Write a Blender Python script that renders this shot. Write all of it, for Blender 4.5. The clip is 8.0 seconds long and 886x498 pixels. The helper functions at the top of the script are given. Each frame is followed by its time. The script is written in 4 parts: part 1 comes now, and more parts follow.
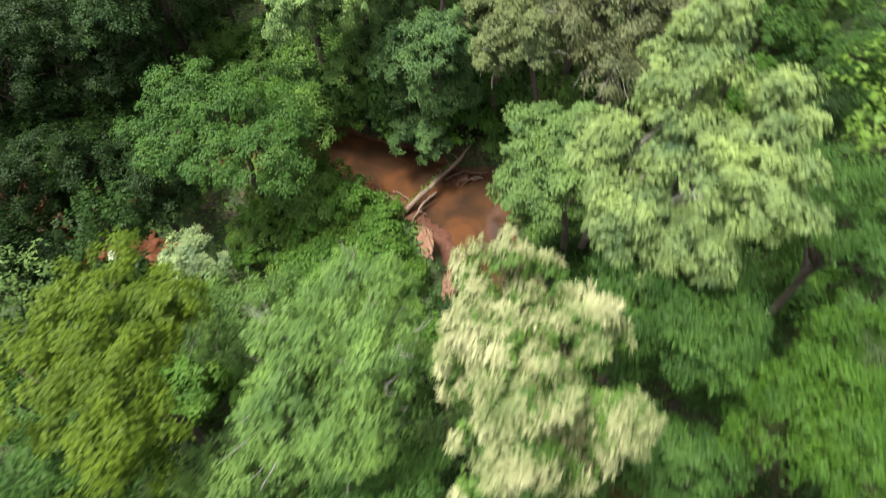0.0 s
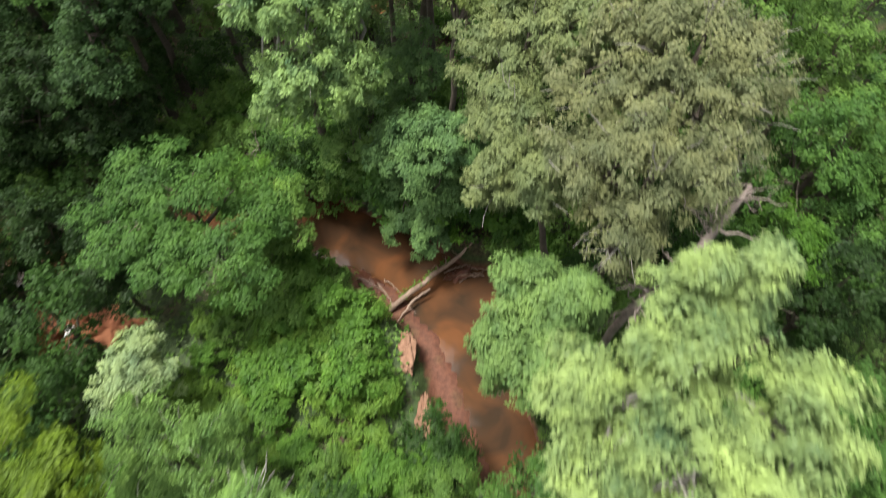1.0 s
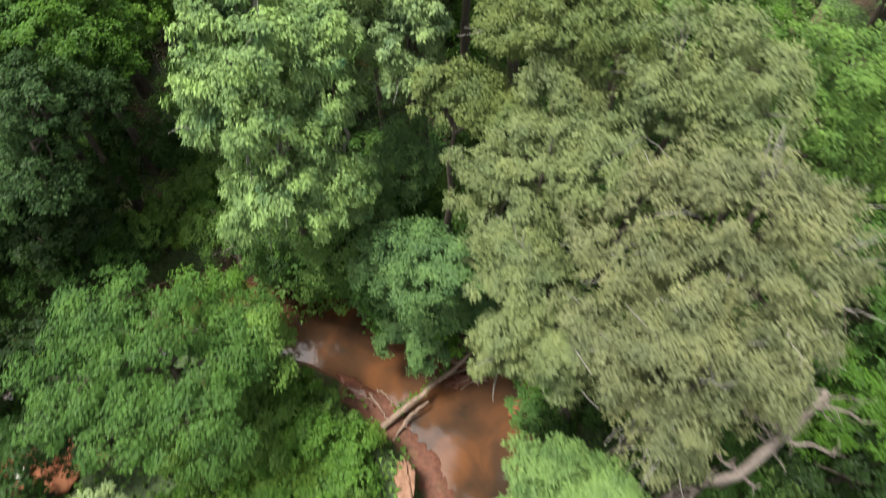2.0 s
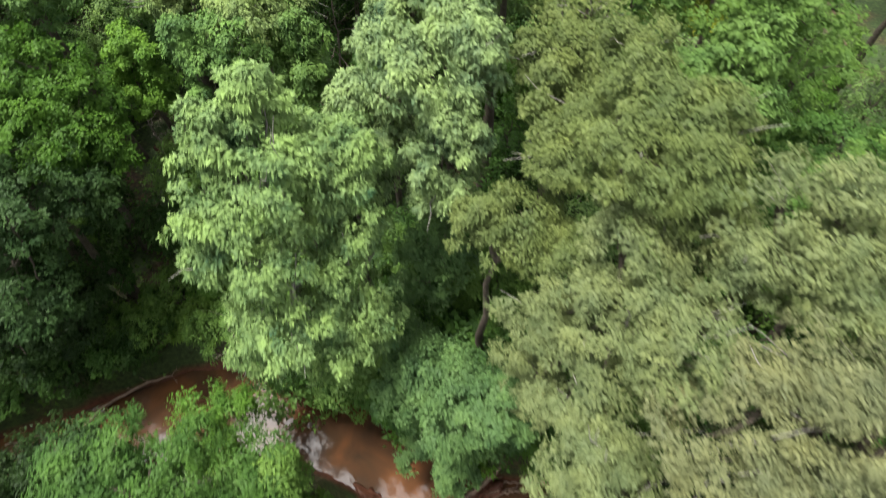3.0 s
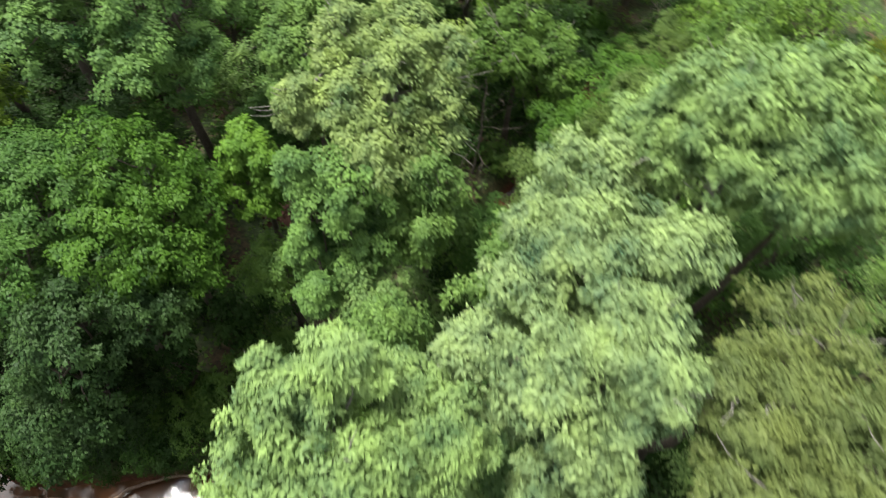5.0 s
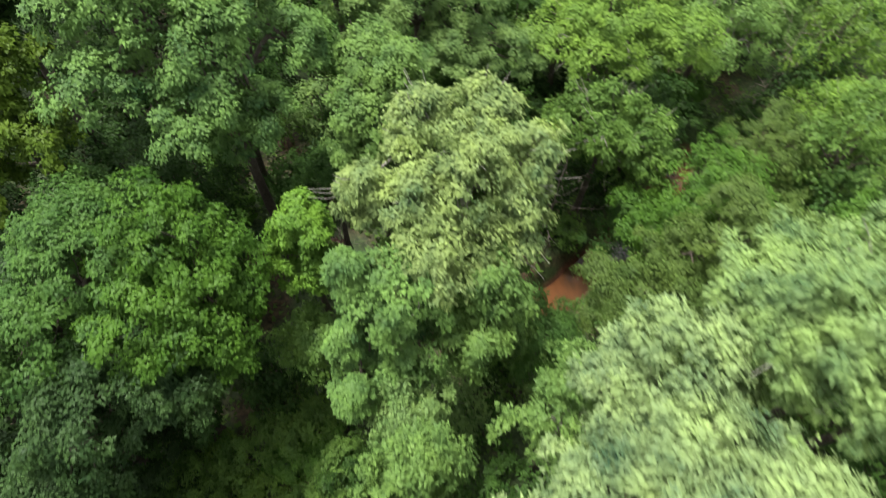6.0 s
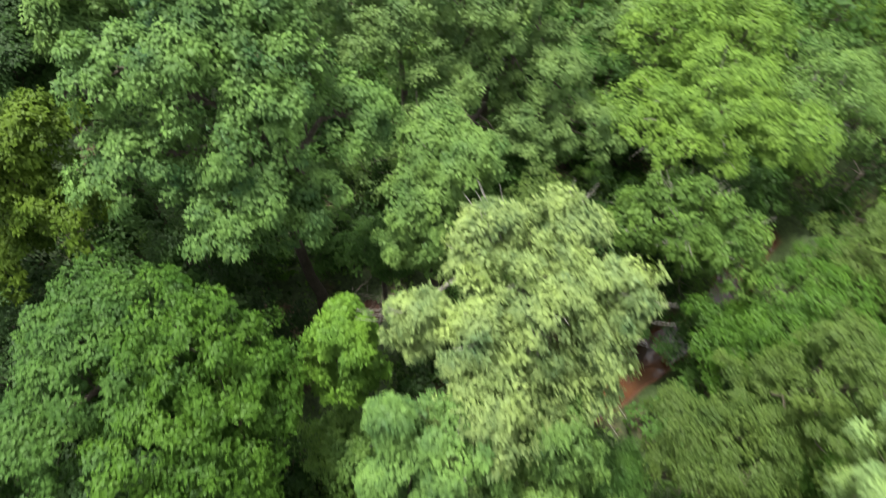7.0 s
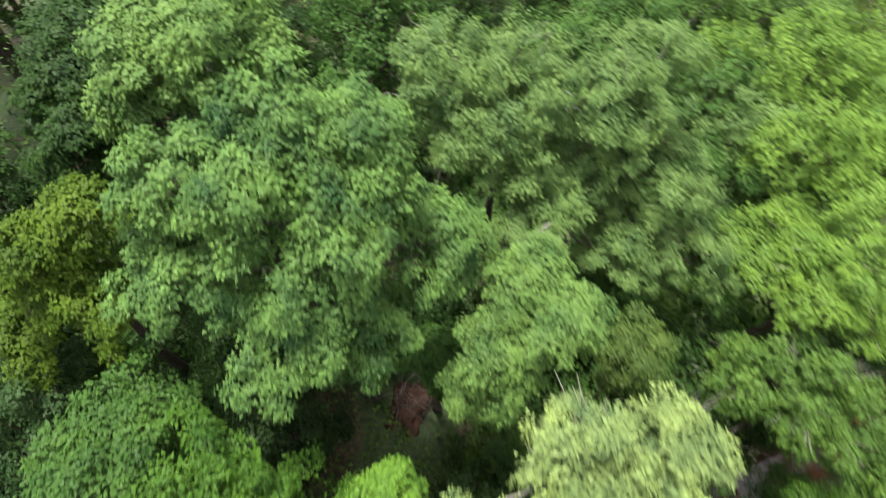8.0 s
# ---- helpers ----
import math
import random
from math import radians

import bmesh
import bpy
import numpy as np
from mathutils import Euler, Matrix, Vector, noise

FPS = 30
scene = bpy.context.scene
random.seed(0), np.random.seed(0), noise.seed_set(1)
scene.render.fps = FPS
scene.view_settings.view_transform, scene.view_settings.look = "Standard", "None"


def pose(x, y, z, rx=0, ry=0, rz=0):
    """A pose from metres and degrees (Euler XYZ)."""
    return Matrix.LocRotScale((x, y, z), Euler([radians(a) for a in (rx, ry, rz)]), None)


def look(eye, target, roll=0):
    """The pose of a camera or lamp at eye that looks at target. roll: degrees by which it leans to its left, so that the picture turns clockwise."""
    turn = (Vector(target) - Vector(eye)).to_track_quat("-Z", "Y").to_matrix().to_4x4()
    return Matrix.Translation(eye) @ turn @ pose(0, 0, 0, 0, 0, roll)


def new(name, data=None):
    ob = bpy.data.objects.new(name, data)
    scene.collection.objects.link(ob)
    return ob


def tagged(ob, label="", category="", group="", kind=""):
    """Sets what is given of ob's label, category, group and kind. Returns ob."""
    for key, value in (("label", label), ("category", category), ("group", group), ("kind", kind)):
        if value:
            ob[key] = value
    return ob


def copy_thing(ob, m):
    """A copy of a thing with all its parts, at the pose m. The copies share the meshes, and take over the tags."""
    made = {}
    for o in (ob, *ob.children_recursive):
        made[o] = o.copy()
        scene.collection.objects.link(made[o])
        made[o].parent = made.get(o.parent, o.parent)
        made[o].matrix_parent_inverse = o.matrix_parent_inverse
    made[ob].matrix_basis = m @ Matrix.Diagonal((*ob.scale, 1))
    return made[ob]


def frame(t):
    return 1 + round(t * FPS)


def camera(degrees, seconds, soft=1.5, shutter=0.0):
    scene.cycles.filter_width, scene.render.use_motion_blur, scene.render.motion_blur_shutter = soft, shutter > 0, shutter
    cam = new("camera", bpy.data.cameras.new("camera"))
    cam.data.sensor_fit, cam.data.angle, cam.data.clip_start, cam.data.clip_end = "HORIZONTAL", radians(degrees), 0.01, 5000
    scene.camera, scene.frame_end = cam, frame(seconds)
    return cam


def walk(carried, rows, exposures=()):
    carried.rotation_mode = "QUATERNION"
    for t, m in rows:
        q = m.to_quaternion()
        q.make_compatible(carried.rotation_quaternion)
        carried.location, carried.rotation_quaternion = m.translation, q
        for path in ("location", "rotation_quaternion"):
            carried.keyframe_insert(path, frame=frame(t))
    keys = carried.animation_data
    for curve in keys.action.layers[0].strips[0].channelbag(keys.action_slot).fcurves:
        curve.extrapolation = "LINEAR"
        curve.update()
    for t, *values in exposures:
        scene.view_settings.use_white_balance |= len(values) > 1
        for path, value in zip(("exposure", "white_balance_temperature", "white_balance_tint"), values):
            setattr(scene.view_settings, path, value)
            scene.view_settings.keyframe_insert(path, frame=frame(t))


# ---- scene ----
import collections
cam = camera(75.2, 8.0, soft=1.02, shutter=0.74)
METRES, EYE, TILT, LEAN, TURN = 44.0, 29.8, -58.5, 0.0, 0.0
ROWS = [
    (0.0, 0.0, 0.0, 0.0, 0.0, 0.0, -0.0),
    (0.5, 0.0323, 0.0397, 0.07, 2.39, -0.17, -4.18),
    (1.0, 0.0472, 0.0795, 0.1389, 3.54, -0.3, -6.45),
    (1.5, 0.0421, 0.1193, 0.2044, 3.1, -0.38, -5.9),
    (2.0, 0.0219, 0.1558, 0.2662, 2.63, -0.5, -5.15),
    (3.5, -0.0425, 0.245, 0.4176, 2.13, -0.6, -4.82),
    (4.0, -0.0569, 0.2704, 0.4609, 5.06, -1.19, -9.76),
    (4.5, -0.0729, 0.2943, 0.5031, 8.36, -2.17, -15.2),
    (6.0, -0.1478, 0.3626, 0.6117, 17.17, -5.16, -27.62),
    (6.5, -0.1857, 0.3841, 0.6418, 18.75, -5.95, -29.75),
    (7.0, -0.2289, 0.4061, 0.6716, 21.06, -7.14, -32.62),
    (7.5, -0.2789, 0.4285, 0.7044, 24.19, -9.16, -36.16),
    (8.0, -0.3325, 0.4508, 0.7382, 29.29, -13.22, -40.72),
]
SHOT = [(t, pose(0, 0, EYE, TILT, LEAN, TURN) @ pose(METRES * x, METRES * y, METRES * z, 90 + pitch, roll, yaw)) for t, x, y, z, yaw, pitch, roll in ROWS]
STOPS = 1.17
walk(cam, SHOT, [(0.0, STOPS - 0.03, 6500, 10), (4.5, STOPS, 6500, 10), (6.0, STOPS, 6500, 10), (7.0, STOPS + 0.07, 6500, 10), (8.0, STOPS + 0.08, 6500, 10)])

# ---- daylight: thin cloud, the sun very high on the creek's west side ----
SUN_UP, SUN_AZ = 71.0, -84.0
world = bpy.data.worlds.new("sky")
scene.world = world
world.use_nodes = True
wn, wl = world.node_tree.nodes, world.node_tree.links
sky = wn.new("ShaderNodeTexSky")
sky.sky_type, sky.sun_disc = "NISHITA", False
sky.sun_elevation, sky.sun_rotation = radians(SUN_UP), radians(SUN_AZ)
sky.air_density, sky.dust_density, sky.ozone_density = 1.0, 4.0, 1.0
pale = wn.new("ShaderNodeHueSaturation")
pale.inputs["Saturation"].default_value = 0.2
wl.new(sky.outputs[0], pale.inputs["Color"])
wl.new(pale.outputs[0], wn["Background"].inputs[0])
wn["Background"].inputs[1].default_value = 0.155
lamp = bpy.data.lights.new("sun", "SUN")
lamp.energy, lamp.angle, lamp.color = 3.1, radians(12), (1.0, 0.97, 0.90)
sun = new("sun", lamp)
az = radians(SUN_AZ)
toward = Vector((math.sin(az) * math.cos(radians(SUN_UP)), math.cos(az) * math.cos(radians(SUN_UP)), math.sin(radians(SUN_UP))))
sun.matrix_world = look(toward * 90, (0, 0, 0))


# ---- materials ----
def material(name):
    m = bpy.data.materials.new(name)
    m.use_nodes = True
    n, l = m.node_tree.nodes, m.node_tree.links
    return m, n, l, n["Principled BSDF"], n["Material Output"]


def ramp(n, stops):
    r = n.new("ShaderNodeValToRGB")
    while len(r.color_ramp.elements) < len(stops):
        r.color_ramp.elements.new(0.5)
    for e, (p, c) in zip(r.color_ramp.elements, stops):
        e.position, e.color = p, (*c, 1)
    return r


def leafage(name, dark, mid, light, through_light=0.24, rough=0.5):
    """Leaves: each one takes its own tone between three, and lets some light through."""
    m, n, l, bsdf, out = material(name)
    geo = n.new("ShaderNodeNewGeometry")
    r = ramp(n, [(0.0, dark), (0.45, mid), (1.0, light)])
    coords = n.new("ShaderNodeTexCoord")
    patch = n.new("ShaderNodeTexNoise")
    patch.inputs["Scale"].default_value, patch.inputs["Detail"].default_value = 0.9, 2
    l.new(coords.outputs["Object"], patch.inputs["Vector"])
    mix = n.new("ShaderNodeMath")
    mix.operation = "MULTIPLY_ADD"
    mix.inputs[1].default_value = 0.22
    l.new(geo.outputs["Random Per Island"], mix.inputs[0])
    shift = n.new("ShaderNodeMath")
    shift.operation = "MULTIPLY_ADD"
    shift.inputs[1].default_value, shift.inputs[2].default_value = 1.6, -0.42
    l.new(patch.outputs[0], shift.inputs[0])
    l.new(shift.outputs[0], mix.inputs[2])
    l.new(mix.outputs[0], r.inputs[0])
    l.new(r.outputs[0], bsdf.inputs["Base Color"])
    bsdf.inputs["Roughness"].default_value = rough
    bsdf.inputs["Specular IOR Level"].default_value = 0.1
    glow = n.new("ShaderNodeBsdfTranslucent")
    warm = n.new("ShaderNodeMix")
    warm.data_type, warm.blend_type = "RGBA", "MULTIPLY"
    warm.inputs[0].default_value = 1.0
    warm.inputs[7].default_value = (0.85, 1.0, 0.45, 1)
    l.new(r.outputs[0], warm.inputs[6])
    l.new(warm.outputs[2], glow.inputs[0])
    both = n.new("ShaderNodeMixShader")
    both.inputs[0].default_value = through_light
    l.new(bsdf.outputs[0], both.inputs[1])
    l.new(glow.outputs[0], both.inputs[2])
    l.new(both.outputs[0], out.inputs[0])
    return m


def tones(base, spread=0.45, yellow=0.10):
    r, g, b = base[0] * 1.07, base[1], base[2] * 1.0
    d = (r * (1 - spread * 1.1), g * (1 - spread * 0.9), b * (1 - spread * 0.7))
    li = (r * (1 + spread + yellow), g * (1 + spread), b * (1 + spread * 0.6))
    return d, (r, g, b), li


LEAF = {
    "cream": leafage("cream_leaf", (0.100, 0.140, 0.045), (0.250, 0.270, 0.120), (0.44, 0.43, 0.24), 0.2),
    "spire": leafage("pale_green_leaf", *tones((0.158, 0.236, 0.082), 0.62)),
    "light": leafage("light_green_leaf", *tones((0.098, 0.186, 0.046))),
    "yellow": leafage("yellow_green_leaf", *tones((0.071, 0.122, 0.011))),
    "lime": leafage("lime_leaf", *tones((0.104, 0.198, 0.032))),
    "straw": leafage("tall_grass_blade", *tones((0.240, 0.300, 0.040))),
    "bright": leafage("bright_yellow_green_leaf", *tones((0.085, 0.185, 0.024))),
    # green lowered so that shade on the west side is part of the colour
    "deep": leafage("shade_deepened_leaf", *tones((0.022, 0.054, 0.011))),
    "oak": leafage("oak_leaf", *tones((0.046, 0.112, 0.014))),
    "moss": leafage("moss_green_leaf", *tones((0.060, 0.112, 0.012))),
    "leafy": leafage("plain_green_leaf", *tones((0.075, 0.150, 0.030))),
    "crown": leafage("bright_green_leaf", *tones((0.080, 0.162, 0.042), 0.72)),
    "mid": leafage("green_leaf", *tones((0.046, 0.108, 0.022))),
    "fresh": leafage("fresh_green_leaf", *tones((0.066, 0.150, 0.022))),
    # blue-green leaf, its tone lowered to take in the left wood's shade
    "teal": leafage("shaded_blue_green_leaf", *tones((0.030, 0.066, 0.019))),
    # near-black green: the shade of the west wood is put into the leaf colour
    "dark": leafage("shade_darkened_leaf", *tones((0.016, 0.037, 0.009))),
    "olive": leafage("olive_grey_leaf", *tones((0.126, 0.168, 0.067), 0.35)),
    "silver": leafage("silver_green_leaf", *tones((0.195, 0.280, 0.125), 0.5)),
    "pale": leafage("pale_poplar_leaf", *tones((0.154, 0.238, 0.096), 0.68)),
    "dull": leafage("dull_green_leaf", *tones((0.066, 0.116, 0.026), 0.35)),
    "dusk": leafage("dull_olive_leaf", *tones((0.098, 0.140, 0.044), 0.35)),
    "poplar": leafage("poplar_leaf", *tones((0.142, 0.236, 0.080), 0.7)),
    "willow": leafage("willow_leaf", *tones((0.165, 0.246, 0.082), 0.66)),
    "russet": leafage("russet_grey_leaf", *tones((0.128, 0.152, 0.070), 0.35)),
    "slate": leafage("slate_green_leaf", *tones((0.074, 0.146, 0.048))),
    "grey": leafage("grey_green_leaf", *tones((0.105, 0.187, 0.055))),
}


def barky(name, low, high, scale=9.0, rough=0.85, depth=0.5):
    m, n, l, bsdf, out = material(name)
    c = n.new("ShaderNodeTexCoord")
    fine, big = n.new("ShaderNodeTexNoise"), n.new("ShaderNodeTexNoise")
    fine.inputs["Scale"].default_value, fine.inputs["Detail"].default_value = scale, 6
    big.inputs["Scale"].default_value = scale * 0.12
    l.new(c.outputs["Object"], fine.inputs["Vector"])
    l.new(c.outputs["Object"], big.inputs["Vector"])
    add = n.new("ShaderNodeMath")
    add.operation = "MULTIPLY_ADD"
    add.inputs[1].default_value = 0.55
    half = n.new("ShaderNodeMath")
    half.operation = "MULTIPLY"
    half.inputs[1].default_value = 0.5
    l.new(big.outputs[0], half.inputs[0])
    l.new(fine.outputs[0], add.inputs[0])
    l.new(half.outputs[0], add.inputs[2])
    r = ramp(n, [(0.3, low), (0.75, high)])
    l.new(add.outputs[0], r.inputs[0])
    l.new(r.outputs[0], bsdf.inputs["Base Color"])
    bump = n.new("ShaderNodeBump")
    bump.inputs["Strength"].default_value, bump.inputs["Distance"].default_value = depth, 0.05
    l.new(fine.outputs[0], bump.inputs["Height"])
    l.new(bump.outputs[0], bsdf.inputs["Normal"])
    bsdf.inputs["Roughness"].default_value = rough
    bsdf.inputs["Specular IOR Level"].default_value = 0.2
    return m


BARK = barky("grey_brown_bark", (0.035, 0.028, 0.021), (0.13, 0.107, 0.084))
PALEBARK = barky("pale_grey_bark", (0.11, 0.10, 0.085), (0.36, 0.34, 0.30))
DEADWOOD = barky("bleached_dead_wood", (0.085, 0.066, 0.055), (0.25, 0.21, 0.18))
LOGWOOD = barky("wet_fallen_log", (0.10, 0.065, 0.046), (0.30, 0.22, 0.165))
CLAY = barky("pale_orange_clay", (0.13, 0.065, 0.038), (0.30, 0.175, 0.115), 4.5)
MUD = barky("wet_brown_mud", (0.055, 0.022, 0.013), (0.15, 0.06, 0.035), 2.5, 0.4)
REDCLAY = barky("red_clay_bank", (0.14, 0.045, 0.022), (0.34, 0.14, 0.07), 2.5)


def ground_material():
    m, n, l, bsdf, out = material("woodland_floor")
    c = n.new("ShaderNodeTexCoord")
    geo = n.new("ShaderNodeNewGeometry")
    sep = n.new("ShaderNodeSeparateXYZ")
    l.new(geo.outputs["Position"], sep.inputs[0])
    fine, big = n.new("ShaderNodeTexNoise"), n.new("ShaderNodeTexNoise")
    fine.inputs["Scale"].default_value, fine.inputs["Detail"].default_value = 5.0, 8
    big.inputs["Scale"].default_value, big.inputs["Detail"].default_value = 0.35, 4
    l.new(c.outputs["Object"], fine.inputs["Vector"])
    l.new(c.outputs["Object"], big.inputs["Vector"])
    litter = ramp(n, [(0.3, (0.022, 0.016, 0.010)), (0.55, (0.075, 0.045, 0.026)), (0.8, (0.15, 0.085, 0.05))])
    moss = ramp(n, [(0.3, (0.018, 0.030, 0.010)), (0.7, (0.055, 0.090, 0.025))])
    mud = ramp(n, [(0.3, (0.070, 0.028, 0.016)), (0.7, (0.132, 0.052, 0.030))])
    for r in (litter, moss, mud):
        l.new(fine.outputs[0], r.inputs[0])
    a = n.new("ShaderNodeMix")
    a.data_type = "RGBA"
    pick = ramp(n, [(0.34, (0, 0, 0)), (0.5, (1, 1, 1))])
    l.new(big.outputs[0], pick.inputs[0])
    l.new(pick.outputs[0], a.inputs[0])
    l.new(litter.outputs[0], a.inputs[6])
    l.new(moss.outputs[0], a.inputs[7])
    b = n.new("ShaderNodeMix")
    b.data_type = "RGBA"
    edge = n.new("ShaderNodeMath")
    edge.operation = "MULTIPLY_ADD"
    edge.inputs[1].default_value = 0.9
    l.new(big.outputs[0], edge.inputs[0])
    l.new(sep.outputs[2], edge.inputs[2])
    low = ramp(n, [(0.36, (1, 1, 1)), (0.62, (0, 0, 0))])
    half = n.new("ShaderNodeMath")
    half.operation = "MULTIPLY"
    half.inputs[1].default_value = 0.6
    l.new(edge.outputs[0], half.inputs[0])
    l.new(half.outputs[0], low.inputs[0])
    l.new(low.outputs[0], b.inputs[0])
    l.new(a.outputs[2], b.inputs[6])
    l.new(mud.outputs[0], b.inputs[7])
    l.new(b.outputs[2], bsdf.inputs["Base Color"])
    bump = n.new("ShaderNodeBump")
    bump.inputs["Strength"].default_value, bump.inputs["Distance"].default_value = 0.4, 0.08
    l.new(fine.outputs[0], bump.inputs["Height"])
    l.new(bump.outputs[0], bsdf.inputs["Normal"])
    bsdf.inputs["Roughness"].default_value = 0.75
    bsdf.inputs["Specular IOR Level"].default_value = 0.3
    return m


def water_material():
    """Silt-laden water: opaque red brown, with paler sand shoals showing, under a glossy skin."""
    m, n, l, bsdf, out = material("silty_creek_water")
    c = n.new("ShaderNodeTexCoord")
    shoal, fine = n.new("ShaderNodeTexNoise"), n.new("ShaderNodeTexNoise")
    shoal.inputs["Scale"].default_value, shoal.inputs["Detail"].default_value = 0.42, 3
    shoal.inputs["Distortion"].default_value = 0.6
    fine.inputs["Scale"].default_value, fine.inputs["Detail"].default_value = 2.6, 3
    l.new(c.outputs["Object"], shoal.inputs["Vector"])
    l.new(c.outputs["Object"], fine.inputs["Vector"])
    r = ramp(n, [(0.34, (0.036, 0.023, 0.014)), (0.5, (0.066, 0.033, 0.017)), (0.68, (0.118, 0.050, 0.021))])
    l.new(shoal.outputs[0], r.inputs[0])
    l.new(r.outputs[0], bsdf.inputs["Base Color"])
    bsdf.inputs["Roughness"].default_value = 0.06
    bsdf.inputs["IOR"].default_value = 1.5
    bump = n.new("ShaderNodeBump")
    bump.inputs["Strength"].default_value, bump.inputs["Distance"].default_value = 0.12, 0.05
    l.new(fine.outputs[0], bump.inputs["Height"])
    l.new(bump.outputs[0], bsdf.inputs["Normal"])
    return m


GROUND, WATER = ground_material(), water_material()

# ---- the lie of the land ----
CREEK = [(8.4, 2.0), (6.4, 8.0), (4.6, 12.5), (3.1, 16.0), (1.8, 19.2), (0.6, 22.0), (-2.6, 24.2), (-6.2, 25.4), (-10.5, 26.3), (-14.5, 26.0), (-18.5, 23.8), (-23.0, 21.6), (-29.0, 21.0), (-40.0, 24.0)]
BROOK = [(-8.6, 46.0), (-7.3, 49.5), (-5.6, 55.5), (-5.4, 61.5)]

POOL = [(0.8, 22.4), (3.2, 22.2), (2.4, 19.5)]
SHELF = [(-4.4, 22.1), (-2.3, 21.0), (-0.5, 19.2), (0.95, 17.2), (2.1, 14.9), (3.3, 12.6)]


def off_line(x, y, line):
    """Distance from points to a broken line (arrays)."""
    best = np.full(np.shape(x), 1e9)
    for (ax, ay), (bx, by) in zip(line[:-1], line[1:]):
        dx, dy = bx - ax, by - ay
        k = np.clip(((x - ax) * dx + (y - ay) * dy) / (dx * dx + dy * dy), 0, 1)
        best = np.minimum(best, np.hypot(x - ax - k * dx, y - ay - k * dy))
    return best


def wave(x, y):
    return (np.sin(x * 0.83 + 1.3 * np.sin(y * 0.61)) + np.sin(y * 0.97 + 1.7 * np.sin(x * 0.53 + 2)) + 0.5 * np.sin(x * 2.3 + y * 1.9)) / 2.5


def bare(x, y):
    """How far from the channel's edge: below 0 is in the water."""
    return np.minimum(np.minimum(off_line(x, y, CREEK), off_line(x, y, POOL) + 0.35) - 1.95, off_line(x, y, BROOK) - 0.7) + 0.28 * wave(x, y)


def height(x, y):
    d = bare(x, y)
    k = np.clip((d + 0.3) / 1.5, 0, 1)
    z = -0.55 + 2.2 * k * k * (3 - 2 * k) + 0.10 * wave(x * 1.9, y * 1.9) * k
    shelf = np.clip((1.15 + 0.25 * wave(x * 1.7, y * 1.3) - off_line(x, y, SHELF)) / 0.4, 0, 1)
    z = z + (0.10 + 0.05 * wave(x * 3.1, y * 2.7) - z) * shelf
    return z + 0.35 * wave(x * 0.13, y * 0.13 + 4) * np.clip(d / 6, 0, 1)


def grid(name, xs, ys, mat):
    gx, gy = np.meshgrid(xs, ys)
    v = np.stack([gx, gy, height(gx, gy)], -1).reshape(-1, 3)
    w = len(xs)
    i = (np.arange(len(ys) - 1)[:, None] * w + np.arange(w - 1)).ravel()
    f = np.stack([i, i + 1, i + w + 1, i + w], -1)
    me = bpy.data.meshes.new(name)
    me.from_pydata(v.tolist(), [], f.tolist())
    me.polygons.foreach_set("use_smooth", np.ones(len(f), bool))
    me.materials.append(mat)
    return new(name, me)


def reach(a, b, step, far):
    mid = np.arange(a, b + step, step)
    out = np.geomspace(2 * step, far, 14)
    return np.concatenate([a - out[::-1], mid, b + out])


tagged(grid("ground", reach(-42, 24, 0.42, 2600), reach(-6, 80, 0.42, 2600), GROUND), "woodland floor of red clay, leaf litter and moss", "ground", kind="structure")
me = bpy.data.meshes.new("water")
me.from_pydata([(-60, -20, 0), (40, -20, 0), (40, 95, 0), (-60, 95, 0)], [], [(0, 1, 2, 3)])
me.materials.append(WATER)
tagged(new("water", me), "still red-brown silty creek water between clay banks", "water", kind="structure")


# ---- building plants ----
def mesh_of(name, verts, faces, mat, smooth=False):
    me = bpy.data.meshes.new(name)
    verts, faces = np.asarray(verts, np.float32), np.asarray(faces, np.int32)
    sides = faces.shape[1]
    me.vertices.add(len(verts))
    me.vertices.foreach_set("co", verts.ravel())
    me.loops.add(faces.size)
    me.loops.foreach_set("vertex_index", faces.ravel())
    me.polygons.add(len(faces))
    me.polygons.foreach_set("loop_start", np.arange(0, faces.size, sides, dtype=np.int32))
    me.polygons.foreach_set("use_smooth", np.full(len(faces), smooth))
    me.materials.append(mat)
    me.update(calc_edges=True)
    return me


def unit(v):
    return v / np.maximum(np.linalg.norm(v, axis=-1, keepdims=True), 1e-6)


def leaves(name, rng, at, facing, along, length, width, mat):
    """One small pointed leaf at every place, its tip bent down."""
    count = len(at)
    n = unit(facing)
    a = unit(along - n * np.sum(along * n, -1, keepdims=True))
    s = np.cross(n, a)
    size = rng.uniform(0.65, 1.3, (count, 1))
    ln, wd = length * size, width * size * rng.uniform(0.8, 1.2, (count, 1))
    tip = at + a * ln - n * ln * rng.uniform(0.0, 0.35, (count, 1))
    left = at + a * ln * rng.uniform(0.05, 0.3, (count, 1)) + s * wd * 0.5
    right = at + a * ln * rng.uniform(0.05, 0.3, (count, 1)) - s * wd * 0.5
    v = np.stack([left, right, tip], 1).reshape(-1, 3)
    return mesh_of(name, v, np.arange(count * 3).reshape(-1, 3), mat)


